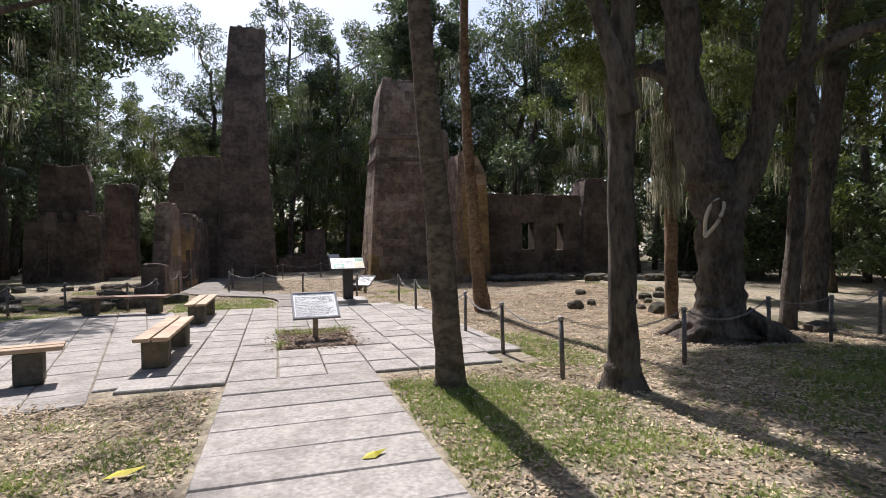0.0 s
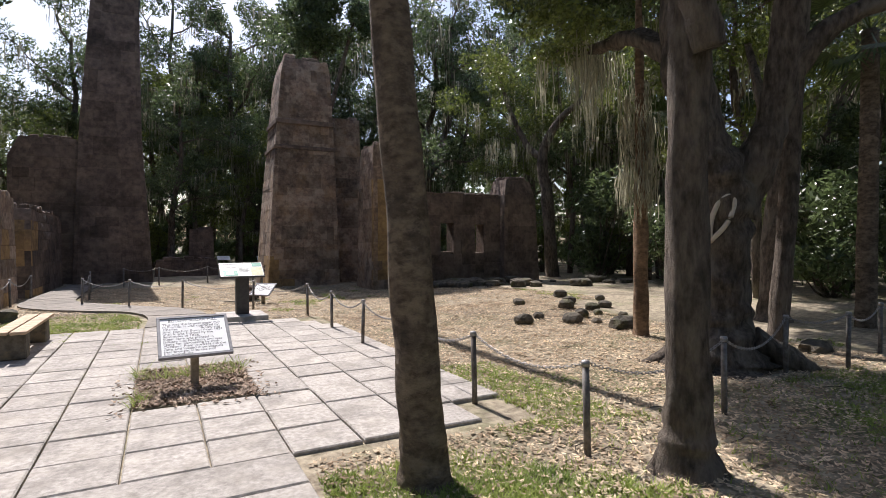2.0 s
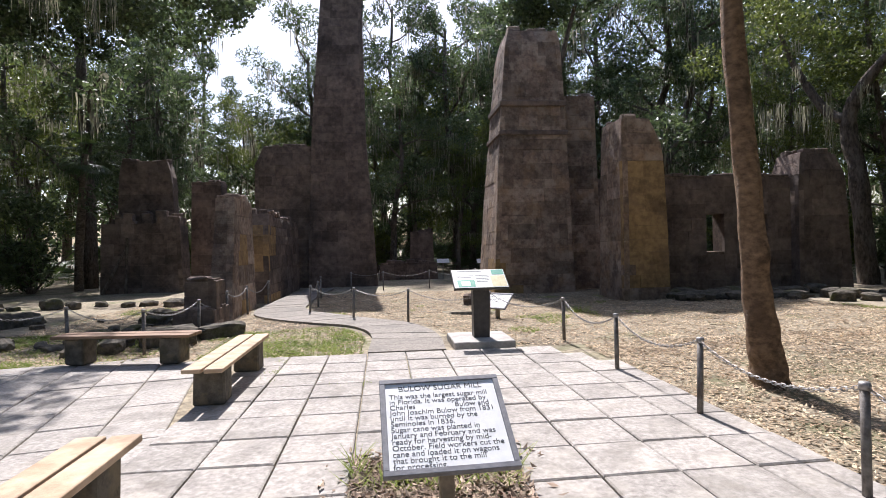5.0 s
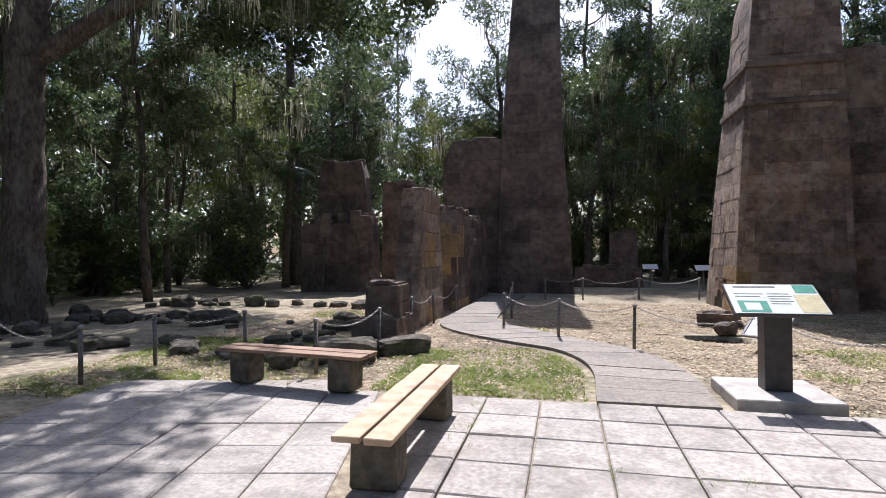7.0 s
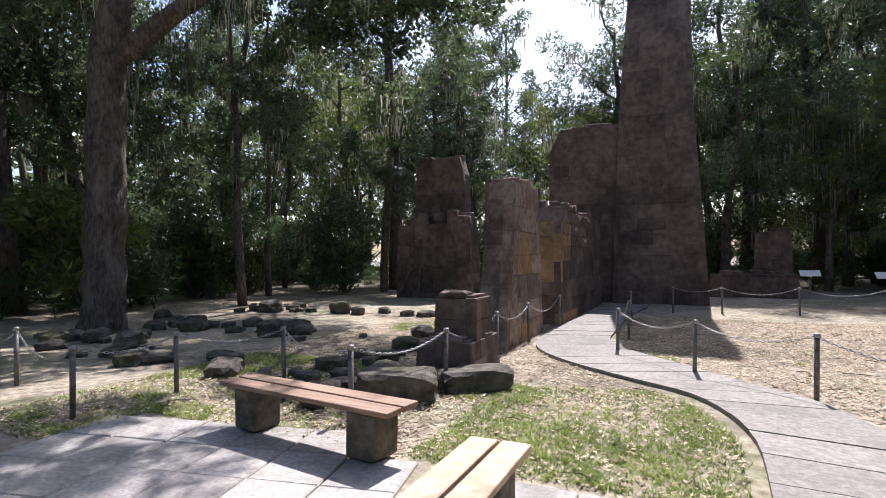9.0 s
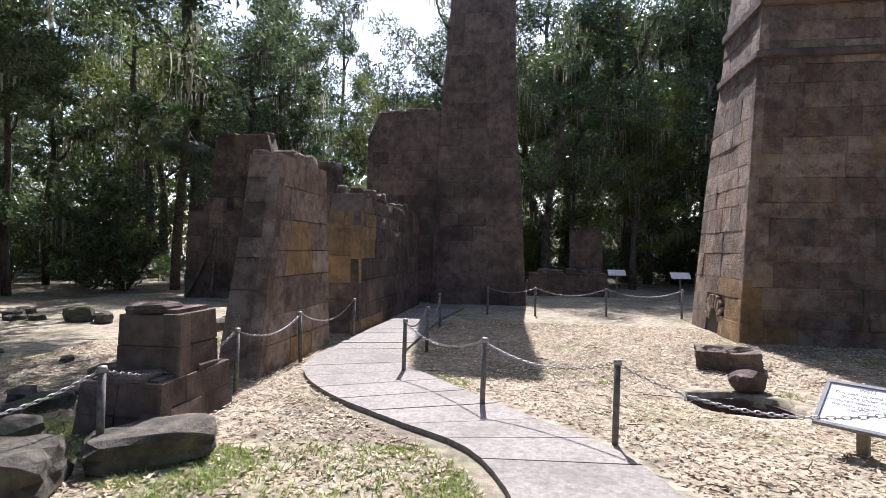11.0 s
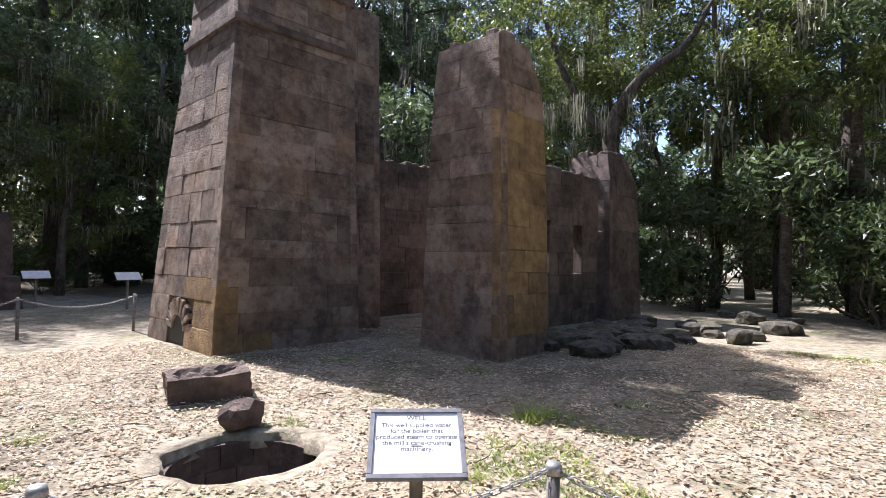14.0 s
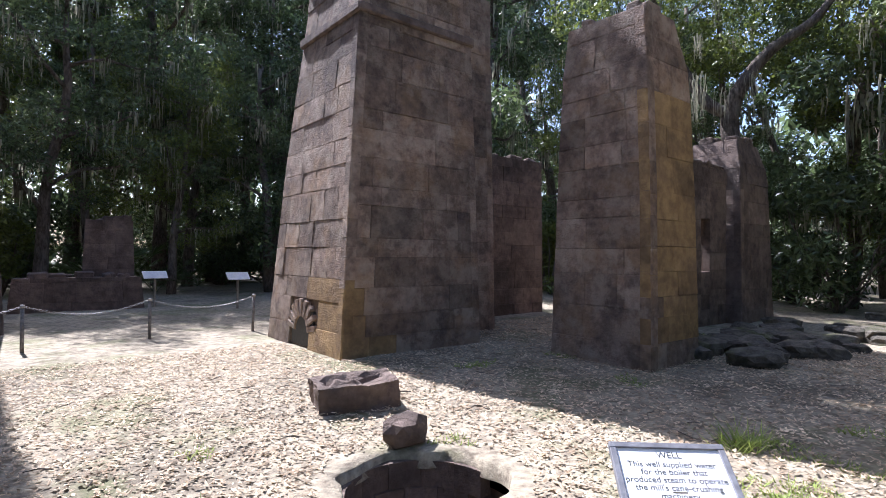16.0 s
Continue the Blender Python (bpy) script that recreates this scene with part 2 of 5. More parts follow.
gv, gf = [], []
radii_g = [WELL_R * 0.96, WELL_R]
while radii_g[-1] < 1500:
    radii_g.append(radii_g[-1] + min(max(0.16, radii_g[-1] * 0.035), 200))
SEG = 128
for i, r in enumerate(radii_g):
    for k in range(SEG):
        t = 2 * math.pi * k / SEG
        rr = r * (1 + (0.14 * noise.noise(Vector((math.cos(t) * 2.5, math.sin(t) * 2.5, 5.0))) if i < 2 else 0))
        x, y = WELL.x + rr * math.cos(t), WELL.y + rr * math.sin(t)
        gv.append((x, y, height(x, y) + (-0.14 if i == 0 else 0.0)))
for i in range(len(radii_g) - 1):
    for k in range(SEG):
        a, b = i * SEG + k, i * SEG + (k + 1) % SEG
        gf.append((a, b, b + SEG, a + SEG))
ground = tagged(raw("ground", gv, gf, M_GROUND, smooth=True), "sandy woodland ground strewn with dry leaves", "ground", kind="structure")

# ---- ruins: cores of mortar faced with separate coquina blocks ----
rs = random.Random(7)


def lerp(a, b, t):
    return a + (b - a) * t


def core(name, rings, mat, parent):
    """A solid through rings of four corners, from the ground up."""
    bm = bmesh.new()
    vs = [[bm.verts.new(c) for c in ring] for ring in rings]
    for a, b in zip(vs, vs[1:]):
        for k in range(4):
            bm.faces.new((a[k], a[(k + 1) % 4], b[(k + 1) % 4], b[k]))
    bm.faces.new(vs[0][::-1])
    bm.faces.new(vs[-1])
    return part(name, bm, mat, parent)


def inset(ring, d):
    c = sum((Vector(p) for p in ring), Vector()) / 4
    return [Vector(p) - Vector(((p[0] - c.x) / max(abs(p[0] - c.x), 1e-3) * d, (p[1] - c.y) / max(abs(p[1] - c.y), 1e-3) * d, 0)) for p in ring]


def rect(x0, x1, y0, y1, z):
    return [Vector((x0, y0, z)), Vector((x1, y0, z)), Vector((x1, y1, z)), Vector((x0, y1, z))]


def at_height(rings, z):
    for a, b in zip(rings, rings[1:]):
        if z <= b[0].z + 1e-6:
            t = (z - a[0].z) / max(b[0].z - a[0].z, 1e-6)
            return [lerp(p, q, t) for p, q in zip(a, b)]
    return rings[-1]


def face_blocks(parent, rings, side, course=(0.3, 0.58), length=(0.5, 1.25), mat=M_COQ, alt=None, alt_when=None, keep=None, deep=0.16, limit=300, joint=0.0025, jut=0.014):
    """Lay rough blocks in courses on one side (0 south, 1 east, 2 north, 3 west) of a battered solid."""
    z, top, count = 0.0, rings[-1][0].z, 0
    z = rings[0][0].z
    while z < top - 0.12 and count < limit:
        h = min(rs.uniform(*course), top - z)
        r0, r1 = at_height(rings, z + joint), at_height(rings, z + h - joint)
        a0, b0, a1, b1 = r0[side], r0[(side + 1) % 4], r1[side], r1[(side + 1) % 4]
        wide = (b0 - a0).length
        out = (b0 - a0).normalized().cross(Vector((0, 0, 1)))
        u = 0.0
        first = True
        while u < wide - 0.02:
            step = rs.uniform(*length) * (rs.uniform(0.5, 1) if first else 1)
            first = False
            v = u + step if wide - u - step > 0.3 else wide
            g = joint / wide
            lo, hi = u / wide + (g if u > 0 else -0.02 / wide), v / wide - (g if v < wide else -0.02 / wide)
            u = v
            mid = lerp(lerp(a0, b0, (lo + hi) / 2), lerp(a1, b1, (lo + hi) / 2), 0.5)
            if keep and not keep(mid):
                continue
            d = jut * rs.random() ** 2
            q = [lerp(a0, b0, lo), lerp(a0, b0, hi), lerp(a1, b1, hi), lerp(a1, b1, lo)]
            c = sum(q, Vector()) / 4
            j = lambda s: Vector((rs.uniform(-s, s), rs.uniform(-s, s), rs.uniform(-s, s)))
            back = [p - out * deep for p in q]
            mid_ring = [p + out * (d - 0.008) + j(0.003) for p in q]
            front = [p + (c - p).normalized() * rs.uniform(0.004, 0.016) + out * (d + 0.003) + j(0.006) for p in q]
            ctr = c + out * (d + rs.uniform(0.0, 0.014))
            verts = back + mid_ring + front + [ctr]
            faces = []
            for s in (0, 4):
                for k in range(4):
                    k2 = (k + 1) % 4
                    faces.append((s + k, s + k2, s + 4 + k2, s + 4 + k))
            for k in range(4):
                faces.append((8 + k, 8 + (k + 1) % 4, 12))
            use = alt if (alt and alt_when(mid)) else mat
            raw("block", verts, faces, use, parent)
            count += 1
        z += h
    return count


def ruin(name, label, rings, sides, category="ruined wall", mat=M_COQ, core_mat=M_MORTAR, ragged=0.1, **kw):
    ob = tagged(empty(name, (*((rings[0][0] + rings[0][2]) / 2).xy, 0)), label, category)
    shift = -ob.location.copy()
    local = [[p + shift for p in r] for r in rings]
    top = local[-1]
    core("core", [inset(r, 0.05) for r in local], core_mat, ob)
    keep = kw.pop("keep", None)
    aw = kw.pop("alt_when", None)
    k2 = (lambda p: keep(p - shift)) if keep else None
    w2 = (lambda p: aw(p - shift)) if aw else None
    for s in sides:
        face_blocks(ob, local, s, mat=mat, keep=k2, alt_when=w2, **kw)
    # loose, uneven stones left on the broken top
    n = 0
    x0, x1 = min(p.x for p in top), max(p.x for p in top)
    y0, y1 = min(p.y for p in top), max(p.y for p in top)
    while n < max(3, int((x1 - x0) * (y1 - y0) * 5)) and n < 24:
        w, d, h = rs.uniform(0.2, 0.5), rs.uniform(0.2, 0.4), rs.uniform(0.06, ragged + 0.07)
        cx, cy = rs.uniform(x0 + 0.1, max(x0 + 0.11, x1 - 0.1)), rs.uniform(y0 + 0.1, max(y0 + 0.11, y1 - 0.1))
        w, d = min(w, 2 * (cx - x0), 2 * (x1 - cx)), min(d, 2 * (cy - y0), 2 * (y1 - cy))
        part("cap_stone", box(cx - w / 2, cx + w / 2, cy - d / 2, cy + d / 2, top[0].z - 0.06, top[0].z + h, 0.03, 0.03, rs), mat, ob)
        n += 1
    return ob


# the tall battered tower by the well, with two string courses
T1 = [rect(4.32, 7.28, 25.4, 28.5, -0.1), rect(4.52, 7.18, 25.48, 28.1, 3.4), rect(4.68, 7.1, 25.55, 27.7, 5.72), rect(4.76, 7.06, 25.58, 27.6, 6.78), rect(4.95, 6.98, 25.65, 27.4, 8.9), rect(5.12, 6.9, 25.8, 27.2, 9.55)]
t1 = ruin("ruin_tower", "tall battered coquina tower with ledges and a small arched flue", T1, (0, 3, 1), "ruin tower", alt=M_COQ_Y,
          alt_when=lambda p: p.z < 1.3 and p.x < 5.3 and p.y < 26.2, keep=lambda p: not (p.x < 4.6 and 26.45 < p.y < 27.45 and p.z < 0.62))


def band(parent, ring, z0, z1, out):
    s = -parent.location
    x0, x1, y0, y1 = ring[0].x + s.x - out, ring[1].x + s.x + out, ring[0].y + s.y - out, ring[2].y + s.y + out
    part("string_course", box(x0, x1, y0, y1, z0, z1, 0.03, 0.012, rs), M_COQ_D, parent, "dark projecting stone ledge")


band(t1, at_height(T1, 5.75), 5.66, 5.84, 0.07)
band(t1, at_height(T1, 6.8), 6.72, 6.92, 0.08)
# arched flue opening at the foot of the west face
fl = -t1.location
# the hollow's shade is a flat black panel, not a cut opening
part("flue_back", box(4.36 + fl.x, 4.44 + fl.x, 26.5 + fl.y, 27.4 + fl.y, 0.0, 0.62), M_INK_SHADE, t1, "black panel standing in for the flue's shaded hollow")
for k in range(9):
    a = math.pi * (k + 0.5) / 9
    cy, cz = 26.95 + 0.42 * math.cos(a), 0.26 + 0.42 * math.sin(a)
    bm = box(-0.08, 0.05, -0.16, 0.16, -0.055, 0.055, 0.012, 0.006, rs)
    bmesh.ops.transform(bm, matrix=Matrix.Translation((4.40 + fl.x, cy + fl.y, cz)) @ Matrix.Rotation(a, 4, "X"), verts=bm.verts[:])
    part("arch_stone", bm, M_COQ, t1)

ruin("ruin_pier", "narrow coquina pier standing beside the tall tower", [rect(6.9, 8.75, 26.5, 28.4, -0.1), rect(6.8, 8.6, 26.6, 28.3, 7.4)], (0, 1, 3), "ruin pier")
T2 = [rect(7.55, 9.0, 22.0, 23.85, -0.1), rect(7.6, 8.95, 22.06, 23.78, 2.6), rect(7.62, 8.9, 22.14, 23.7, 4.6), rect(7.66, 8.5, 22.2, 23.6, 5.5)]
ruin("ruin_pillar", "battered coquina pillar with ochre staining on one edge", T2, (0, 3), "ruin pillar", alt=M_COQ_Y, alt_when=lambda p: p.y < 22.3 and p.x > 7.75 and 0.4 < p.z < 4.2, length=(0.6, 1.0), jut=0.003)


ruin("ruin_wall", "dark coquina wall closing the gap between the towers", [rect(8.45, 12.6, 28.4, 29.2, -0.1), rect(8.45, 12.5, 28.4, 29.2, 4.4)], (0,), mat=M_COQ_D, ragged=0.06)


def holed_wall(name, label, x0, x1, y0, y1, top, holes, mat=M_COQ_D, sides=(0,), **kw):
    """A straight wall along x, built of piers and lintels round through openings (x0, x1, z0, z1)."""
    ob = tagged(empty(name, ((x0 + x1) / 2, y0, 0)), label, "ruined wall")
    s = -ob.location
    cuts = sorted({x0, x1, *[h[0] for h in holes], *[h[1] for h in holes]})
    for a, b in zip(cuts, cuts[1:]):
        mid = (a + b) / 2
        hole = [h for h in holes if h[0] <= mid <= h[1]]
        spans = [(-0.1, top(mid))] if not hole else [(-0.1, hole[0][2]), (hole[0][3], top(mid))]
        for z0, z1 in spans:
            if z1 - z0 < 0.1:
                continue
            rings = [rect(a + s.x, b + s.x, y0 + s.y, y1 + s.y, z0), rect(a + s.x, b + s.x, y0 + s.y, y1 + s.y, z1)]
            core("core", [[p + Vector((0, 0.05 if k < 2 else 0, 0)) for k, p in enumerate(r)] for r in rings], M_MORTAR, ob)
            for side in sides:
                face_blocks(ob, rings, side, mat=mat, **kw)
            if z1 == top(mid):
                u = a
                while u < b - 0.1:
                    w = rs.uniform(0.25, 0.6)
                    v = min(u + w, b)
                    part("cap_stone", box(u + s.x, v + s.x, y0 + s.y + rs.uniform(-0.02, 0.05), y1 + s.y - 0.03, z1 - 0.03, z1 + rs.uniform(0.02, 0.1), 0.03, 0.03, rs), mat, ob)
                    u = v
    return ob


holed_wall("window_wall", "long dark coquina wall with empty window openings", 9.3, 14.6, 24.0, 24.7, lambda x: 3.95, [(11.45, 12.15, 1.35, 2.65), (13.25, 13.75, 1.3, 2.6)])
ruin("ruin_pillar", "tall coquina wall end with a rounded broken top", [rect(14.6, 16.6, 23.6, 25.2, -0.1), rect(14.7, 16.45, 23.7, 25.1, 3.9), rect(14.95, 16.2, 23.9, 25.0, 4.75)], (0, 3), "ruin pillar", mat=M_COQ_D)

# walls along the curved walk
WA = [rect(-4.0, -3.42, 20.75, 23.4, -0.1), rect(-3.98, -3.44, 20.95, 23.4, 0.8), rect(-3.96, -3.46, 21.25, 23.38, 1.9), rect(-3.94, -3.48, 21.5, 23.3, 3.15)]
ruin("ruin_wall", "ochre-stained coquina wall fragment beside the curved walk", WA, (0, 1), mat=M_COQ, alt=M_COQ_Y, alt_when=lambda p: p.x > -3.7 and p.z < 2.3 and p.y > 21.6 and noise.noise(p * 1.1) > 0.1, ragged=0.12)
WB = [rect(-4.1, -3.3, 24.75, 31.2, -0.1), rect(-4.05, -3.32, 24.8, 31.2, 2.0), rect(-4.0, -3.36, 25.2, 31.2, 2.95)]
ruin("ruin_wall", "dark weathered coquina wall running to the chimney", WB, (0, 1), mat=M_COQ_D, alt=M_COQ_Y, alt_when=lambda p: p.y < 26 and noise.noise(p * 0.8) > 0, ragged=0.14)
CH = [rect(-3.0, 0.15, 31.6, 34.0, -0.1), rect(-2.85, -0.05, 31.7, 33.9, 3.2), rect(-2.7, -0.3, 31.85, 33.7, 7.0), rect(-2.2, -0.36, 32.1, 33.6, 13.4), rect(-2.12, -0.3, 32.05, 33.65, 13.8)]
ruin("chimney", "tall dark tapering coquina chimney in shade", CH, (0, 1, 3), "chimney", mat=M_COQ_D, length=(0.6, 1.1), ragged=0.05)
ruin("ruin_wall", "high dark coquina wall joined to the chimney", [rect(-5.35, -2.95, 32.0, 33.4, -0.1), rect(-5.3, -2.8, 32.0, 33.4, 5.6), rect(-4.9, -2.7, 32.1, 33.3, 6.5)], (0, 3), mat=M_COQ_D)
ruin("ruin_wall", "tall grey coquina wall stub with a plank brace", [rect(-11.7, -8.3, 31.3, 32.3, -0.1), rect(-11.6, -8.4, 31.3, 32.3, 3.0)], (0, 1), mat=M_COQ_D, ragged=0.5)
brace = [o for o in scene.objects if o.get("label", "").endswith("plank brace")][0]
for pts in ([(-0.6, -0.62, 0.0), (-0.55, -0.55, 2.4)], [(-1.5, -0.75, 0.0), (-0.6, -0.58, 1.9)]):
    bv, bf = tube(pts, [0.07, 0.06], 6)
    raw("brace_pole", bv, bf, M_BARK, brace)
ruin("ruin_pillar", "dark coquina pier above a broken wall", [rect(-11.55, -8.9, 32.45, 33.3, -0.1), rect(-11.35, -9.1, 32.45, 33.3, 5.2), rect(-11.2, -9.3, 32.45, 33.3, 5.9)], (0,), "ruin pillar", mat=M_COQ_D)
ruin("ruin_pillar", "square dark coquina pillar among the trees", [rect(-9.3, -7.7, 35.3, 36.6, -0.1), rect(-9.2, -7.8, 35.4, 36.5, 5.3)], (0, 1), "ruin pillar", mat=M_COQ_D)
ruin("low_wall", "low dark coquina wall behind the chimney", [rect(0.2, 3.4, 36.0, 36.8, -0.1), rect(0.3, 3.3, 36.0, 36.7, 0.9)], (0,), "ruined wall", mat=M_COQ_D)
ruin("low_wall", "broken coquina wall piece with a stepped top", [rect(1.9, 3.3, 36.9, 37.6, -0.1), rect(2.0, 3.2, 36.9, 37.6, 2.6)], (0,), "ruined wall", mat=M_COQ_D)
# the short square stub on its wider footing
ruin("stone_footing", "rough dark coquina footing under a square stub", [rect(-4.0, -3.14, 18.4, 19.65, -0.1), rect(-3.94, -3.16, 18.45, 19.6, 0.5)], (0, 1), "stone footing", mat=M_COQ_D, ragged=-0.02, course=(0.26, 0.32), length=(0.6, 0.8))
ruin("stone_stub", "short square coquina stub with a flat mossy top", [rect(-3.84, -3.18, 18.75, 19.4, 0.48), rect(-3.82, -3.2, 18.78, 19.38, 1.12)], (0, 1), "stone stub", mat=M_COQ_D, ragged=-0.03, course=(0.28, 0.34), length=(0.66, 0.7))



def stone(x, y, w, d, h, rz=0.0, seed=0, z=0.0, sub=2, name="stone", label="", category="stone", group="", mat=M_ROCK, flat=0.78, rough=0.26):
    """A worn lump of rock: a flattened ball squared off and roughened."""
    bm = bmesh.new()
    bmesh.ops.create_icosphere(bm, subdivisions=sub, radius=1.0)
    for v in bm.verts:
        c = v.co.copy()
        m = max(abs(c.x), abs(c.y), abs(c.z))
        c = c.lerp(c / m, flat)
        c *= 1 + rough * noise.noise(v.co * 1.7 + Vector((seed * 3.1, 0, seed))) + rough * 0.5 * noise.noise(v.co * 4.5 + Vector((0, seed * 1.7, 0)))
        v.co = Vector((c.x * w / 2, c.y * d / 2, c.z * h / 2 + h * 0.38))
    ob = link(name, bm, mat, smooth=False)
    ob.matrix_world = pose(x, y, z - 0.03, rs.uniform(-4, 4), rs.uniform(-4, 4), rz)
    return tagged(ob, label or "rough weathered rock half sunk in leaf litter", category, group)


# squared blocks and rocks round the well and walk
hollow = box(-0.47, 0.47, -0.28, 0.28, -0.06, 0.3)
bmesh.ops.subdivide_edges(hollow, edges=hollow.edges[:], cuts=9, use_grid_fill=True)
for v in hollow.verts:
    inner = max(0.0, 1 - max(abs(v.co.x) / 0.4, abs(v.co.y) / 0.2)) if v.co.z > 0.25 else 0.0
    rough = noise.noise_vector(v.co * 5.0 + Vector((2.0, 1.0, 7.0))) * 0.035 + noise.noise_vector(v.co * 14.0) * 0.014
    v.co += rough - Vector((0, 0, 0.13 * min(1.0, inner * 4) * (0.6 + noise.noise(v.co * 6.0))))
block = link("stone_block", hollow, M_COQ_D)
block.matrix_world = pose(3.4, 23.35, -0.1, 3, -3, -14)
tagged(block, "squared coquina block with a hollowed crumbling top", "stone")
stone(3.2, 22.05, 0.46, 0.36, 0.3, 20, 2, z=-0.1, flat=0.6, name="rock", label="small round-edged rock on the well's rim", mat=M_COQ_D)
stone(-3.6, 17.2, 0.95, 0.6, 0.4, 25, 3, flat=0.95, rough=0.09, sub=3, name="stone_block", label="squared mossy coquina block by the chain fence")
stone(-2.95, 18.1, 0.95, 0.62, 0.3, 38, 4, flat=0.95, rough=0.09, sub=3, name="stone_block", label="flat mossy stone block on the grass")
for k, (x, y, w) in enumerate([(7.3, 12.2, 0.5), (9.5, 13.4, 0.55), (8.3, 11.8, 0.55), (9.9, 12.9, 0.45), (8.6, 10.7, 0.6), (9.0, 12.3, 0.45), (8.0, 12.6, 0.35), (9.3, 11.2, 0.4), (8.9, 14.6, 0.4), (10.3, 14.2, 0.45), (9.6, 12.4, 0.3), (8.7, 11.5, 0.28), (10.6, 13.2, 0.42), (10.9, 15.3, 0.5), (9.9, 11.9, 0.3), (11.6, 14.4, 0.38)]):
    w *= 0.82
    stone(x, y, w, w * 0.85, w * 0.62, k * 40, 10 + k, z=height(x, y) + 0.03, name="boulder", flat=0.35, rough=0.2, label="dark round boulder lying in dry leaves", group="boulders in the clearing")
stone(9.6, 7.6, 0.55, 0.4, 0.22, 10, 33, flat=0.7, name="rock", label="flat moss-covered rock under the trees")
for k in range(64):
    x = rs.uniform(8.2, 20.0) if k % 2 else rs.uniform(9.2, 13.5)
    y = 22.3 - (x - 9.0) * 0.22 + rs.gauss(0, 0.75)
    w = rs.uniform(0.22, 0.8)
    stone(x, y, w, w * rs.uniform(0.6, 0.95), min(0.36, w * rs.uniform(0.35, 0.6)), rs.uniform(0, 180), 60 + k, z=height(x, y) + 0.02, name="rubble_stone", label="broken mossy wall rubble at the foot of the ruins", category="rubble", group="rubble bank by the ruins")
for k in range(90):
    row = k % 3
    x = rs.uniform(-13.5, -4.9)
    y = (18.0, 21.2, 25.3)[row] + (x + 9) * (-0.12, 0.05, 0.1)[row] + rs.gauss(0, 0.4)
    w = rs.uniform(0.22, 0.72)
    stone(x, y, w, w * rs.uniform(0.5, 0.8), w * rs.uniform(0.35, 0.65), rs.uniform(0, 180), 120 + k, z=height(x, y) + 0.02, name="rubble_stone", label="fallen mossy coquina stone in a tumbled row", category="rubble", group="tumbled footings among the trees")
for k in range(16):
    x, y, w = rs.uniform(-4.7, -3.7), 16.4 + k * 0.27, rs.uniform(0.25, 0.6)
    if 18.2 < y < 19.9 and x > -4.4:
        x -= 0.8
    stone(x - 0.5, y, w, w * 0.7, w * 0.5, rs.uniform(0, 180), 230 + k, name="rubble_stone", label="fallen mossy coquina stone in a tumbled row", category="rubble", group="tumbled footings among the trees")

# ---- the well: a stone-lined shaft ----
well = tagged(empty("well", WELL), "round stone-lined well shaft open in the ground", "well")
wv, wf = [], []
for z, r in ((-0.3, WELL_R * 1.15), (-0.9, WELL_R * 1.05), (-2.2, WELL_R)):
    for k in range(40):
        a = 2 * math.pi * k / 40
        wv.append((r * math.cos(a) * 1.02, r * math.sin(a) * 1.02, z))
for i in range(2):
    for k in range(40):
        a, b = i * 40 + k, i * 40 + (k + 1) % 40
        wf.append((b, a, a + 40, b + 40))
wf.append(tuple(80 + k for k in range(40)))
raw("shaft", wv, wf, M_COQ_D, well)
for course in range(6):
    n = 13
    for k in range(n):
        if course == 0 and k in (11, 12):
            continue
        a0, a1 = 2 * math.pi * (k + 0.5 * (course % 2)) / n + 0.006, 2 * math.pi * (k + 1 + 0.5 * (course % 2)) / n - 0.006
        z1, z0 = -0.1 - course * 0.24, -0.335 - course * 0.24
        ri, ro = WELL_R - rs.uniform(0.03, 0.06), WELL_R + 0.06
        v = [(r * math.cos(a), r * math.sin(a), z) for z in (z0, z1) for r in (ri, ro) for a in (a0, (a0 + a1) / 2, a1)]
        f = [(0, 1, 7, 6), (1, 2, 8, 7), (5, 4, 10, 11), (4, 3, 9, 10), (6, 7, 10, 9), (7, 8, 11, 10), (3, 0, 6, 9), (2, 5, 11, 8)]
        raw("block", v, f, M_COQ_D, well)

# ---- paving ----
TX, ROWY = 0.61, 0.625
BED = (0.13, 1.40, 9.2, 11.05)
paving = tagged(empty("pavement", (0, 0, 0)), "sunlit square concrete paving slabs with dark joints", "pavement", kind="structure")
rp = random.Random(3)


def slab_mesh(w, d, h=0.06, e=0.012):
    v = []
    for z, s in ((-h, 0), (-e, 0), (0, e)):
        v += [(-w / 2 + s, -d / 2 + s, z), (w / 2 - s, -d / 2 + s, z), (w / 2 - s, d / 2 - s, z), (-w / 2 + s, d / 2 - s, z)]
    f = [(8, 9, 10, 11)]
    for s in (0, 4):
        for k in range(4):
            k2 = (k + 1) % 4
            f.append((s + k, s + k2, s + 4 + k2, s + 4 + k))
    me = bpy.data.meshes.new("paving_slab")
    me.from_pydata(v, [], f)
    me.materials.append(M_CONC)
    return me


def lay(me, parent, x, y, rz=0.0, name="paving_slab"):
    ob = new(name, me)
    ob.parent = parent
    ob.matrix_local = pose(x, y, 0.012 + rp.uniform(-0.006, 0.006), rp.uniform(-0.35, 0.35), rp.uniform(-0.35, 0.35), rz + rp.uniform(-0.4, 0.4))
    return ob


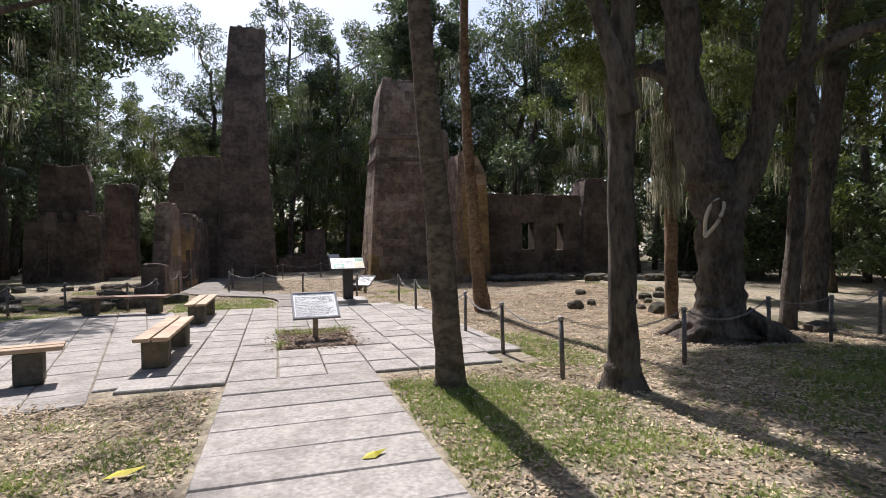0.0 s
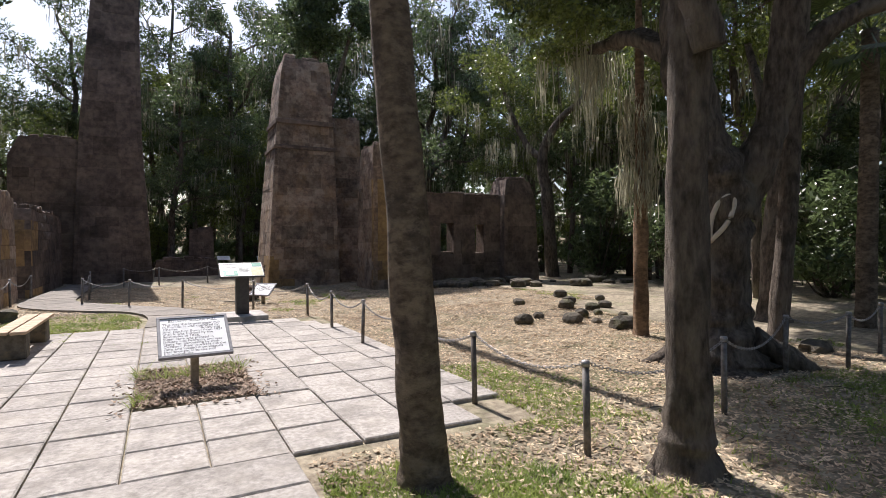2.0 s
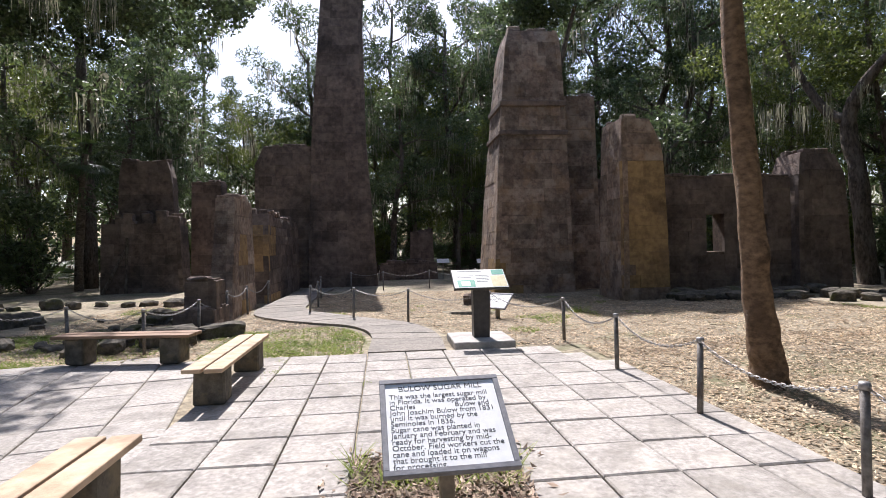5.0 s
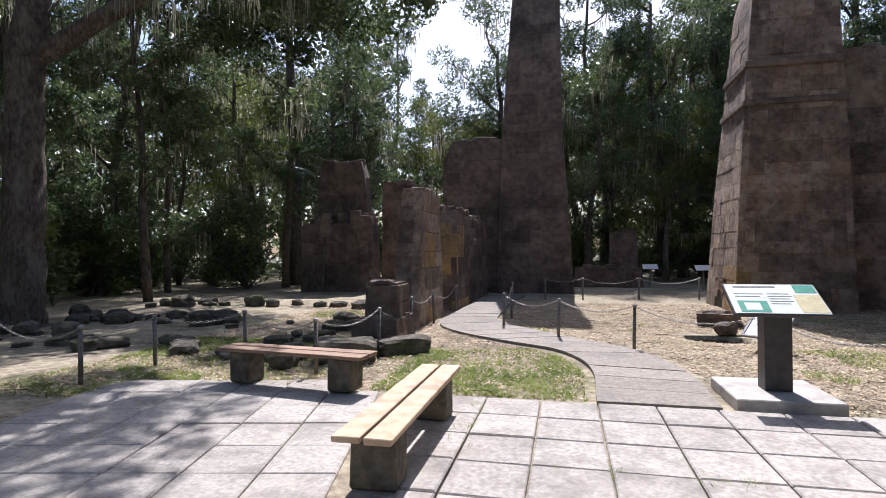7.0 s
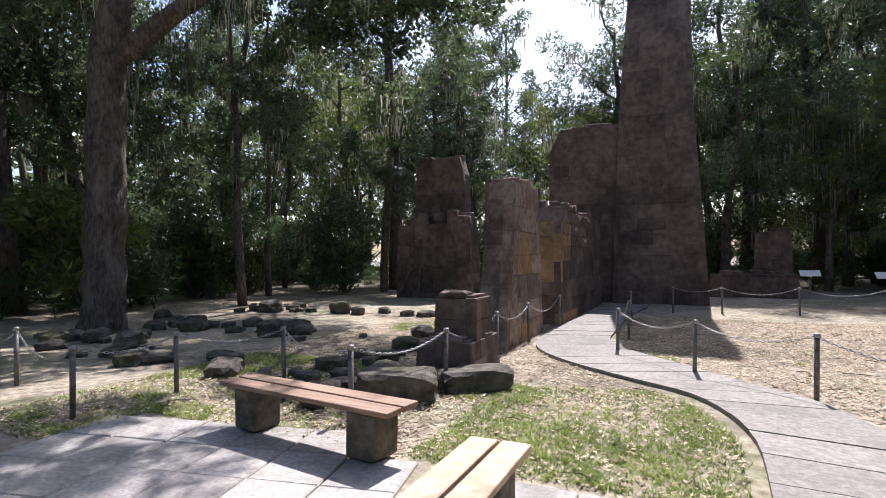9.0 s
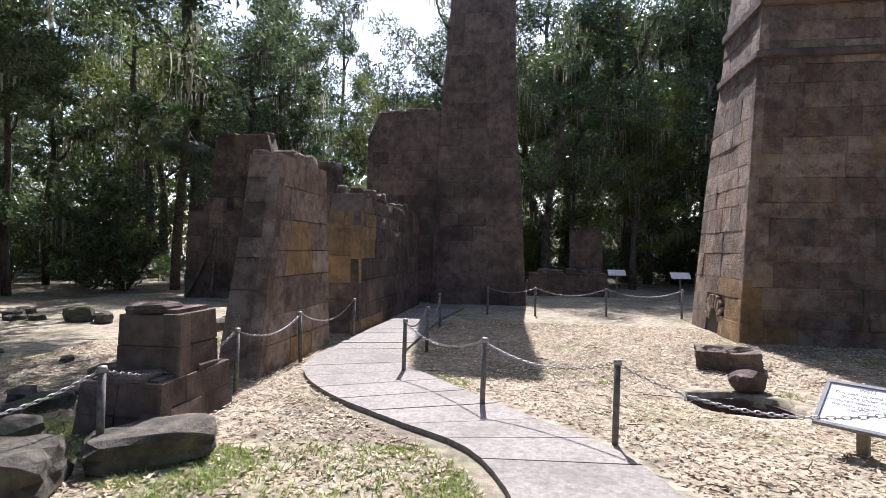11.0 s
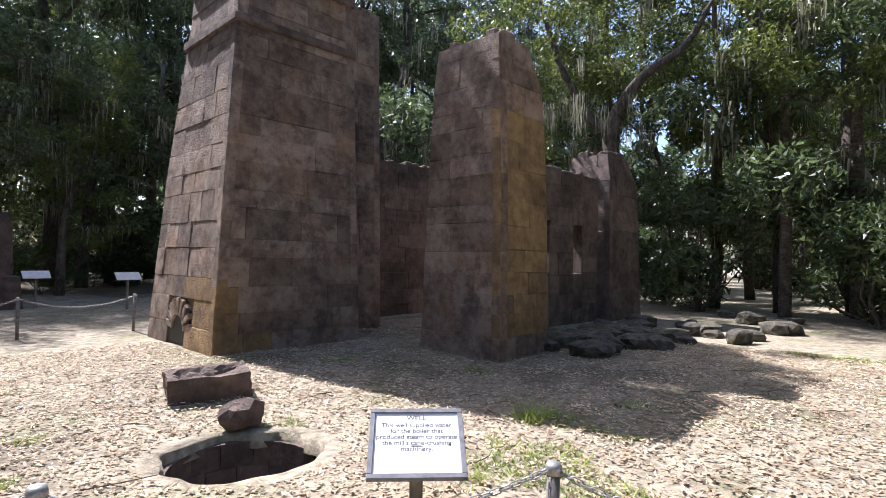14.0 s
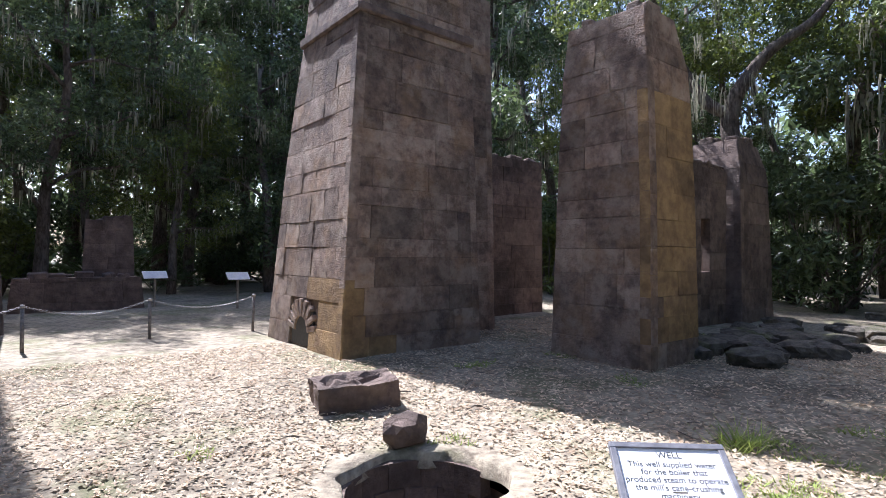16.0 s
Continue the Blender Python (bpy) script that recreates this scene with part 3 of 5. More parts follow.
tile = slab_mesh(TX - 0.016, ROWY - 0.016)
for c in range(-5, 3):
    for r in range(13):
        x, y = 1.35 + (c + 0.5) * TX, 7.3 + (r + 0.5) * ROWY
        if BED[0] - 0.1 < x < BED[1] + 0.05 and BED[2] < y < BED[3]:
            continue
        lay(tile, paving, x, y)
for r in range(1, 12):
    if r > 0:
        lay(tile, paving, 1.35 + 3.5 * TX - (0.3 if r > 10 else 0), 7.3 + (r + 0.5) * ROWY)
ca, sa = math.cos(radians(12)), math.sin(radians(12))
for c in range(0, 8):
    for r in range(-2, 15):
        u, v = -c * TX - 0.02, r * 0.61
        x, y = -1.82 + u * ca - (v - 4.0) * sa, 11.3 + u * sa + (v - 4.0) * ca
        edge = -1.70 + 0.12
        if x > edge or y < 7.25 + (x + 1.7) * 0.3 or y > 15.6 - (x + 1.7) * 0.12 or x < -5.9:
            continue
        lay(tile, paving, x, y, 12).location.z -= 0.014
bed_soil = tagged(link("planting_bed", box(BED[0] + 0.01, BED[1] - 0.01, BED[2] + 0.03, BED[3] - 0.03, -0.1, 0.015, 0.01), M_GROUND), "square planting bed of mulch set in the paving", "planting bed", kind="structure")

path = tagged(empty("path", (0, 0, 0)), "broad straight concrete slab path", "path", kind="structure")
wide = slab_mesh(1.81, 0.6)
for k in range(21):
    lay(wide, path, 0.435, 7.3 - 0.305 - k * 0.61, 0, "path_slab")

# curved walk of grey slabs
walkway = tagged(empty("curved_walk", (0, 0, 0)), "curving grey concrete walk laid in narrow slabs", "path", kind="structure")
LEFT = smooth_line([(0.13, 15.47, 0), (0.14, 17.3, 0), (-0.3, 18.6, 0), (-1.15, 19.3, 0), (-2.15, 20.1, 0), (-2.9, 21.1, 0), (-3.2, 22.3, 0), (-3.24, 24.0, 0), (-3.12, 27.0, 0), (-2.9, 30.4, 0)], 8)
RIGHT = smooth_line([(1.41, 15.47, 0), (1.43, 17.1, 0), (1.0, 18.75, 0), (0.15, 19.75, 0), (-0.75, 20.8, 0), (-1.5, 21.75, 0), (-1.86, 22.7, 0), (-1.92, 24.3, 0), (-1.95, 27.1, 0), (-1.7, 30.2, 0)], 8)
cum = [0.0]
for k in range(1, len(LEFT)):
    cum.append(cum[-1] + ((LEFT[k] - LEFT[k - 1]).length + (RIGHT[k] - RIGHT[k - 1]).length) / 2)


def along(line, s):
    for k in range(1, len(cum)):
        if s <= cum[k]:
            return lerp(line[k - 1], line[k], (s - cum[k - 1]) / max(cum[k] - cum[k - 1], 1e-6))
    return line[-1]


s = 0.0
while s < cum[-1] - 0.1:
    e = min(s + 0.62, cum[-1])
    pts = []
    for q in (s + 0.008, (s + e) / 2, e - 0.008):
        pts.append((along(LEFT, q), along(RIGHT, q)))
    zt = 0.025 + rp.uniform(-0.005, 0.005)
    v = [p + Vector((0, 0, h)) for h in (-0.08, zt) for pair in pts for p in pair]
    f = [(6, 7, 9, 8), (8, 9, 11, 10), (0, 6, 8, 2), (2, 8, 10, 4), (7, 1, 3, 9), (9, 3, 5, 11), (1, 7, 6, 0), (4, 10, 11, 5)]
    raw("walk_slab", v, f, M_WALK, walkway)
    s = e


# ---- benches ----
def bench(x, y, rz, length=2.35, wood=M_WOOD, look_of="sun-bleached"):
    ob = tagged(empty("bench", (x, y, 0.012), rz), f"low bench of two {look_of} planks on concrete block legs", "bench", "benches on the paving")
    for side in (-1, 1):
        part("plank", box(-length / 2, length / 2, side * 0.115 - 0.1, side * 0.115 + 0.1, 0.40, 0.45, 0.006, 0.004, rp), wood, ob)
        part("leg", box(side * length * 0.345 - 0.15, side * length * 0.345 + 0.15, -0.17, 0.17, -0.005, 0.40, 0.02, 0.012, rp), M_BENCHLEG, ob, "dark stained concrete block leg")
    return ob


bench(-1.53, 13.8, 90)
bench(-1.48, 9.4, 90)
bench(-3.58, 15.55, -8, 2.15, M_WOOD_R, "reddish-brown worn")
bench(-3.6, 7.95, 14, 2.35)


# ---- signs ----
def words(text, size, mat, parent, m, name="lettering", spacing=1.0, align="CENTER"):
    cu = bpy.data.curves.new(name, "FONT")
    cu.body, cu.size, cu.align_x, cu.align_y, cu.space_line, cu.extrude = text, size, align, "TOP", spacing, 0.0005
    tmp = bpy.data.objects.new(name, cu)
    scene.collection.objects.link(tmp)
    me = bpy.data.meshes.new_from_object(tmp.evaluated_get(bpy.context.evaluated_depsgraph_get()))
    bpy.data.objects.remove(tmp)
    me.materials.clear()
    me.materials.append(mat)
    ob = new(name, me)
    ob.parent = parent
    ob.matrix_local = m
    return ob


def plaque(at, rz, tilt, w, h, low, title, lines, size, label, post_w=0.09, align="CENTER", gap=0.95):
    """A tilted board on a short post. The face's middle is h/2 above its low edge."""
    ob = tagged(empty("sign", at, rz), label, "sign")
    rise, run = h * math.sin(radians(tilt)), h * math.cos(radians(tilt))
    face = pose(0, -run / 2, low, tilt) 
    part("post", box(-post_w / 2, post_w / 2, -0.03, 0.05, -0.1, low + rise * 0.45, 0.006), M_SIGNPOST, ob)
    bm = box(-w / 2, w / 2, 0, h, -0.025, 0.0, 0.004)
    bmesh.ops.transform(bm, matrix=face, verts=bm.verts[:])
    board = part("board", bm, M_WHITE, ob, "white enamel board")
    e = 0.028
    for x0, x1, y0, y1 in ((-w / 2 - 0.008, w / 2 + 0.008, -0.008, e), (-w / 2 - 0.008, w / 2 + 0.008, h - e, h + 0.008), (-w / 2 - 0.008, -w / 2 + e, e, h - e), (w / 2 - e, w / 2 + 0.008, e, h - e)):
        bm = box(x0, x1, y0, y1, -0.03, 0.012, 0.003)
        bmesh.ops.transform(bm, matrix=face, verts=bm.verts[:])
        part("frame_strip", bm, M_FRAME, board, "grey frame strip")
    words(title, size * 1.12, M_INK_SHADE, board, face @ pose(0, h - 0.042, 0.001))
    words(lines, size, M_INK_SHADE, board, face @ pose(0 if align == "CENTER" else -w / 2 + 0.05, h - 0.042 - size * 1.25, 0.001), spacing=gap, align=align)
    return ob


plaque((0.77, 9.98, 0), 2, 34, 0.78, 0.69, 0.43, "BULOW SUGAR MILL", "This was the largest sugar mill\nin Florida. It was operated by\nCharles                 Bulow and\nJohn Joachim Bulow from 1831\nuntil it was burned by the\nSeminoles in 1836.\nSugar cane was planted in\nJanuary and February and was\nready for harvesting by mid-\nOctober. Field workers cut the\ncane and loaded it on wagons\nthat brought it to the mill\nfor processing.", 0.053, "white lettered sign in a grey frame on a short post", align="LEFT", gap=0.8)
plaque((3.1, 19.28, 0), -42, 36, 0.64, 0.53, 0.24, "WELL", "This well supplied water\nfor the boiler that\nproduced steam to operate\nthe mill's cane-crushing\nmachinery.", 0.05, "white sign about the well in a grey frame")

panel = tagged(empty("information_panel", (2.1, 16.05, 0)), "slanted information panel on a dark pedestal with a concrete base", "information panel")
part("base_slab", box(-0.54, 0.5, -0.54, 0.54, -0.03, 0.11, 0.012), M_SLAB, panel, "pale concrete plinth")
part("pedestal", box(-0.14, 0.14, -0.13, 0.11, 0.11, 1.06, 0.008), M_DARKPAINT, panel)
pf = pose(-0.02, -0.34, 0.99, 31)
for nm, args, mt in (("tray", (-0.48, 0.48, 0.0, 0.58, -0.045, 0.0, 0.006), M_DARKPAINT), ("print", (-0.465, 0.465, 0.015, 0.565, 0.0, 0.004, 0.0), M_PANEL), ("green_block", (-0.4, -0.1, 0.035, 0.24, 0.004, 0.007, 0.0), M_GREEN), ("green_strip", (0.24, 0.455, 0.4, 0.55, 0.004, 0.007, 0.0), M_GREEN), ("map", (0.2, 0.455, 0.035, 0.36, 0.004, 0.007, 0.0), M_TAN), ("photo", (-0.34, -0.18, 0.07, 0.2, 0.007, 0.009, 0.0), M_PANEL)):
    bm = box(*args)
    bmesh.ops.transform(bm, matrix=pf, verts=bm.verts[:])
    piece = part(nm, bm, mt, panel if nm == "tray" else tray)
    tray = piece if nm == "tray" else tray
for k, w in enumerate((0.44, 0.22, 0.24, 0.21, 0.23, 0.19, 0.3, 0.26)):
    x, y = (-0.38, 0.5) if k == 0 else (-0.06, 0.42 - k * 0.047) if k < 6 else (-0.4, 0.42 - (k - 5) * 0.05)
    bm = box(x, x + w, y, y + (0.03 if k == 0 else 0.011), 0.004, 0.006)
    bmesh.ops.transform(bm, matrix=pf, verts=bm.verts[:])
    part("text_bar", bm, M_FRAME, tray)
for x, y, rz in ((3.7, 36.1, 10), (5.6, 34.3, 10)):
    ob = tagged(empty("sign", (x, y, 0), rz), "small pale sign board on a thin post in the shade", "sign")
    part("post", box(-0.03, 0.03, -0.03, 0.03, -0.05, 0.85, 0.005), M_SIGNPOST, ob)
    bm = box(-0.35, 0.35, -0.012, 0.012, -0.14, 0.14, 0.004)
    bmesh.ops.transform(bm, matrix=pose(0, -0.02, 0.95, -40), verts=bm.verts[:])
    part("board", bm, M_WHITE, ob)


# ---- pipe posts and chains ----
def make_post(h=0.79):
    ob = tagged(empty("fence_post"), "thin weathered steel pipe post with a flat cap", "fence post", "chain fence posts")
    v, f = tube([(0, 0, -0.2), (0, 0, h - 0.04)], [0.03, 0.03], 12)
    raw("pipe", v, f, M_STEEL, ob, True)
    v, f = tube([(0, 0, h - 0.05), (0, 0, h - 0.02), (0, 0, h)], [0.036, 0.038, 0.032], 12)
    raw("cap", v, f, M_CHAIN, ob, True)["label"] = "grey pipe cap"
    return ob


def link_ring():
    v, f = [], []
    n, m = 10, 5
    for i in range(n):
        a = 2 * math.pi * i / n
        cx, cy = 0.022 * math.cos(a) + (0.009 if math.cos(a) > 0 else -0.009), 0.0135 * math.sin(a)
        for j in range(m):
            b = 2 * math.pi * j / m
            v.append(Vector((cx + 0.0042 * math.cos(b) * math.cos(a), cy + 0.0042 * math.cos(b) * math.sin(a), 0.0042 * math.sin(b))))
    for i in range(n):
        for j in range(m):
            f.append((i * m + j, ((i + 1) % n) * m + j, ((i + 1) % n) * m + (j + 1) % m, i * m + (j + 1) % m))
    return v, f


LV, LF = link_ring()


def chain(a, b, sag=0.2, z=0.73):
    a, b = Vector((*a, z)), Vector((*b, z))
    n = max(4, int((b - a).length * 1.04 / 0.047))
    pts = [lerp(a, b, k / n) - Vector((0, 0, sag * 4 * (k / n) * (1 - k / n))) for k in range(n + 1)]
    v, f = [], []
    for k in range(n):
        d = (pts[k + 1] - pts[k]).normalized()
        side = Vector((0, 0, 1)).cross(d).normalized()
        up = d.cross(side)
        if k % 2:
            side, up = up, -side
        c = (pts[k] + pts[k + 1]) / 2
        o = len(v)
        v += [c + d * p.x + side * p.y + up * p.z for p in LV]
        f += [tuple(i + o for i in q) for q in LF]
    ob = tagged(raw("chain", v, f, M_CHAIN), "slack grey steel link chain between posts", "chain", "fence chains")
    return ob


RUNS = [
    [(11.0, 7.05), (10.26, 7.04), (8.71, 6.75), (7.7, 7.0), (5.45, 6.33), (3.5, 6.2), (3.42, 7.85), (3.53, 9.86), (3.48, 11.65), (3.51, 13.6), (3.6, 15.98), (2.62, 17.92), (0.96, 19.15), (-0.34, 20.07), (-1.57, 21.47), (-1.56, 23.2), (-1.8, 26.2)],
    [(-13.3, 16.8), (-11.5, 16.4), (-8.65, 15.7), (-6.4, 15.1), (-6.3, 16.3), (-5.35, 17.2), (-3.65, 16.3), (-3.28, 17.9), (-3.35, 20.1), (-3.3, 21.9), (-3.25, 24.3)],
    [(-0.9, 28.9), (0.41, 29.1), (2.36, 29.45), (4.3, 29.3)],
]
first_post = make_post()
used = False
for run in RUNS:
    for p in run:
        m = pose(*p, height(*p), rs.uniform(-1.5, 1.5), rs.uniform(-1.5, 1.5), rs.uniform(0, 180))
        if not used:
            first_post.matrix_world = m
            used = True
        else:
            copy_thing(first_post, m)
    for a, b in zip(run, run[1:]):
        chain(a, b, 0.1 * (Vector(a) - Vector(b)).length)


# ---- trees ----
rt = random.Random(21)
ng = np.random.RandomState(5)


def leaf_mesh(name, centers, radii, count, size, mat, parent, squash=0.75, label="", hang=0.0, coarse=False):
    """Many small leaves scattered through round clumps: bent diamonds, or single slivers for far trees."""
    c = np.array(centers, float)
    r = np.array(radii, float)
    pick = ng.choice(len(c), count, p=r ** 2 / (r ** 2).sum())
    d = ng.normal(size=(count, 3))
    d /= np.linalg.norm(d, axis=1, keepdims=True)
    rad = r[pick] * ng.uniform(0.25, 1.0, count) ** 0.6
    p = c[pick] + d * rad[:, None] * np.array([1, 1, squash])
    a = ng.normal(size=(count, 3))
    a[:, 2] -= hang
    a /= np.linalg.norm(a, axis=1, keepdims=True)
    b = np.cross(a, ng.normal(size=(count, 3)))
    b /= np.linalg.norm(b, axis=1, keepdims=True)
    n = np.cross(a, b)
    s = size * ng.uniform(0.6, 1.35, count)[:, None]
    k = 3 if coarse else 4
    corners = [p - a * s * 0.5, p + b * s * 0.28 + n * s * 0.08, p + a * s * 0.5] + ([] if coarse else [p - b * s * 0.26 + n * s * 0.06])
    v = np.stack(corners, 1).reshape(-1, 3)
    me = bpy.data.meshes.new(name)
    me.vertices.add(count * k)
    me.vertices.foreach_set("co", v.ravel())
    me.loops.add(count * k)
    me.loops.foreach_set("vertex_index", np.arange(count * k))
    me.polygons.add(count)
    me.polygons.foreach_set("loop_start", np.arange(count) * k)
    me.polygons.foreach_set("loop_total", np.full(count, k))
    me.update(calc_edges=True)
    me.materials.append(mat)
    ob = new(name, me)
    if parent is not None:
        ob.parent = parent
    if label:
        ob["label"] = label
    return ob


def moss_mesh(points, lengths, parent, width=0.05, strands=14, spread=0.14, name="hanging_moss"):
    v, f = [], []
    for p, ln in zip(points, lengths):
        for k in range(strands):
            x, y, z = p[0] + rt.gauss(0, spread), p[1] + rt.gauss(0, spread), p[2] + rt.uniform(-0.1, 0.1)
            l, w, a = ln * rt.uniform(0.45, 1.0), width * rt.uniform(0.5, 1.2), rt.uniform(0, math.pi)
            dx, dy = math.cos(a) * w / 2, math.sin(a) * w / 2
            o = len(v)
            for i in range(5):
                t = i / 4
                t2 = (1 - t) ** 0.7 * (0.75 + 0.5 * rt.random())
                ox, oy = rt.gauss(0, 0.02), rt.gauss(0, 0.02)
                v += [(x - dx * t2 + ox, y - dy * t2 + oy, z - l * t), (x + dx * t2 + ox, y + dy * t2 + oy, z - l * t)]
            f += [(o + 2 * i, o + 2 * i + 1, o + 2 * i + 3, o + 2 * i + 2) for i in range(4)]
    return raw(name, v, f, M_MOSS, parent)


def limb(a, b, r0, r1, bend=0.12, steps=5, sides=7, seed=0):
    a, b = Vector(a), Vector(b)
    ln = (b - a).length
    pts, rad = [], []
    for i in range(steps + 1):
        t = i / steps
        w = Vector((noise.noise(Vector((t * 2, seed, 0))), noise.noise(Vector((t * 2, seed, 7))), noise.noise(Vector((t * 2, seed, 13))) * 0.6)) * ln * bend * math.sin(math.pi * t)
        pts.append(lerp(a, b, t) + w)
        rad.append(lerp(r0, r1, t))
    return tube(pts, rad, sides, 0.2, seed), pts


def forest_tree(kind, h, spread, leaves, size, mat, trunk_r, seed, moss=True, low=0.38):
    """A woodland oak: bent trunk, forking limbs, clumped crown and hanging moss."""
    rr = random.Random(seed)
    ob = tagged(empty("tree"), {"oak": "moss-hung live oak with a dark spreading crown", "slim": "slim dark woodland tree with a broken leafy crown"}[kind], "tree", "woodland round the ruins")
    lean = Vector((rr.uniform(-0.08, 0.08) * h, rr.uniform(-0.08, 0.08) * h, h * 0.8))
    geo, tp = limb((0, 0, -0.3), lean, trunk_r, trunk_r * 0.3, 0.1, 8, 9, seed)
    pieces = [geo]
    centers, radii, tips = [], [], []
    n = 9 if kind == "oak" else 7
    for i in range(n):
        t = lerp(low, 0.97, i / (n - 1))
        k = min(int(t * 8), 7)
        a = lerp(tp[k], tp[k + 1], t * 8 - k)
        ang = i * 2.4 + rr.uniform(-0.5, 0.5)
        reach = spread * rr.uniform(0.55, 1.0) * (1 - 0.35 * (t - low))
        b = a + Vector((math.cos(ang) * reach, math.sin(ang) * reach, h * rr.uniform(0.04, 0.2)))
        g, lp = limb(a, b, trunk_r * 0.38 * (1.1 - t * 0.5), 0.03, 0.22, 5, 6, seed * 10 + i)
        pieces.append(g)
        for j in (2, 3, 4, 5):
            for m in range(2):
                o = Vector((rr.gauss(0, 1), rr.gauss(0, 1), rr.gauss(0.3, 0.7))) * spread * 0.17
                if rr.random() < 0.5:
                    g2, _ = limb(lp[j], lp[j] + o, 0.035, 0.012, 0.2, 3, 4, seed * 99 + i * 7 + j)
                    pieces.append(g2)
                centers.append(lp[j] + o)
                radii.append(spread * rr.uniform(0.10, 0.24))
        tips += lp[2:]
    v, f = merge(pieces)
    raw("trunk", v, f, M_BARK, ob, True)
    leaf_mesh("crown", centers, radii, leaves * 2, size * 0.74, mat, ob, coarse=True)
    if moss:
        moss_mesh([(p.x, p.y, p.z - 0.05) for p in tips for _ in range(2)], [rr.uniform(0.5, 1.9) for _ in tips for _ in range(2)], ob, 0.11, 5, 0.35)["kind"] = "stuff"
    return ob


protos = [forest_tree("oak", 22.0, 6.0, 7000, 0.42, M_LEAF, 0.36, 1, low=0.3), forest_tree("oak", 20.0, 6.4, 7000, 0.42, M_LEAF, 0.4, 2, low=0.32), forest_tree("slim", 24.0, 4.2, 6000, 0.4, M_LEAF, 0.24, 3, low=0.28),
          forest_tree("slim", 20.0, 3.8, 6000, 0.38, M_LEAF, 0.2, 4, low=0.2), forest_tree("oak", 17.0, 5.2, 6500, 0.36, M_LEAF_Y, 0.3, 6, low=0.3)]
spots = []


def clear(x, y, gap):
    return all((x - a) ** 2 + (y - b) ** 2 > gap * gap for a, b in spots)


def allowed(x, y):
    if -16 < x < 20 and -7 < y < 44:
        return False
    if y < -7 and abs(x) < 8 and y > -14:
        return False
    return True


tries = 0
while len(spots) < 104 and tries < 6000:
    tries += 1
    a = rt.uniform(0, 2 * math.pi)
    d = rt.uniform(20, 56)
    x, y = 2 + d * math.cos(a), 17 + d * math.sin(a)
    if not allowed(x, y) or not clear(x, y, 3.3 if y > 10 else 6.0):
        continue
    if y < 2 and rt.random() < 0.8:
        continue
    spots.append((x, y))
for k, (x, y) in enumerate(spots):
    az = math.degrees(math.atan2(-(x + 0.5), y - 8))
    kind = (0, 2, 1, 3, 2, 4, 1, 3)[k % 8]
    sc = rt.uniform(0.85, 1.25)
    if 3 < az < 13:
        kind, sc = (3, 4)[k % 2], rt.uniform(0.7, 0.95)
    elif y > 40:
        sc = rt.uniform(0.95, 1.2)
    m = pose(x, y, height(x, y), 0, 0, rt.uniform(0, 360)) @ Matrix.Diagonal((sc, sc, sc * rt.uniform(0.95, 1.1), 1))
    copy_thing(protos[kind], m)
# taller trees behind the two ruins
for kind, x, y, turn, sc in ((2, 2.6, 49.5, 30, 1.08), (0, 6.0, 47.5, 110, 1.0), (2, 9.2, 50.0, 200, 1.12), (1, 12.8, 47.0, 75, 1.08), (2, 16.2, 48.5, 310, 1.1)):
    copy_thing(protos[kind], pose(x, y, height(x, y), 0, 0, turn) @ Matrix.Diagonal((sc, sc, sc, 1)))
for k, p in enumerate(protos):
    p.matrix_world = pose(-22 + 3.5 * k, 47.5 + (k % 2) * 4, 0, 0, 0, 40 * k) @ Matrix.Diagonal((0.8, 0.8, 0.8, 1)) if k != 0 else pose(-30, 30, 0)


# understorey shrubs and palmettos
def shrub(seed, r, leaves, mat):
    rr = random.Random(seed)
    ob = tagged(empty("shrub"), "dense dark understorey shrub of the woodland edge", "shrub", "understorey shrubs")
    cs = [(rr.gauss(0, r * 0.45), rr.gauss(0, r * 0.45), r * rr.uniform(0.25, 1.5)) for _ in range(14)]
    pieces = [limb((0, 0, -0.1), c, 0.035, 0.01, 0.15, 3, 4, seed + i)[0] for i, c in enumerate(cs)]
    v, f = merge(pieces)
    raw("woody_stem", v, f, M_BARK, ob)["kind"] = "stuff"
    leaf_mesh("foliage", cs, [r * rr.uniform(0.25, 0.5) for _ in cs], leaves * 2, 0.22, mat, ob, coarse=True)
    return ob


def palmetto(seed):
    rr = random.Random(seed)
    ob = tagged(empty("palmetto"), "low saw palmetto with stiff fan fronds", "palmetto", "palmettos under the trees")
    v, f = [], []
    for i in range(15):
        ang, tilt, ln = rr.uniform(0, 6.28), rr.uniform(0.3, 1.25), rr.uniform(0.7, 1.3)
        d = Vector((math.cos(ang) * math.cos(tilt), math.sin(ang) * math.cos(tilt), math.sin(tilt)))
        c = d * ln
        side = d.cross(Vector((0, 0, 1))).normalized()
        o = len(v)
        v += [Vector((0, 0, 0)) + side * 0.012, Vector((0, 0, 0)) - side * 0.012, c - side * 0.01, c + side * 0.01]
        f.append((o, o + 1, o + 2, o + 3))
        for k in range(13):
            t = (k - 6) / 6 * 1.35
            e = d * math.cos(t) + side * math.sin(t)
            l = 0.55 * rr.uniform(0.8, 1.1)
            w = e.cross(d.cross(side)).normalized() * 0.022
            o = len(v)
            tip = c + e * l - Vector((0, 0, 0.1 * l))
            v += [c, c + e * l * 0.5 + w, tip, c + e * l * 0.5 - w]
            f.append((o, o + 1, o + 2, o + 3))
    raw("crown", v, f, M_PALM, ob)["kind"] = "stuff"
    return ob


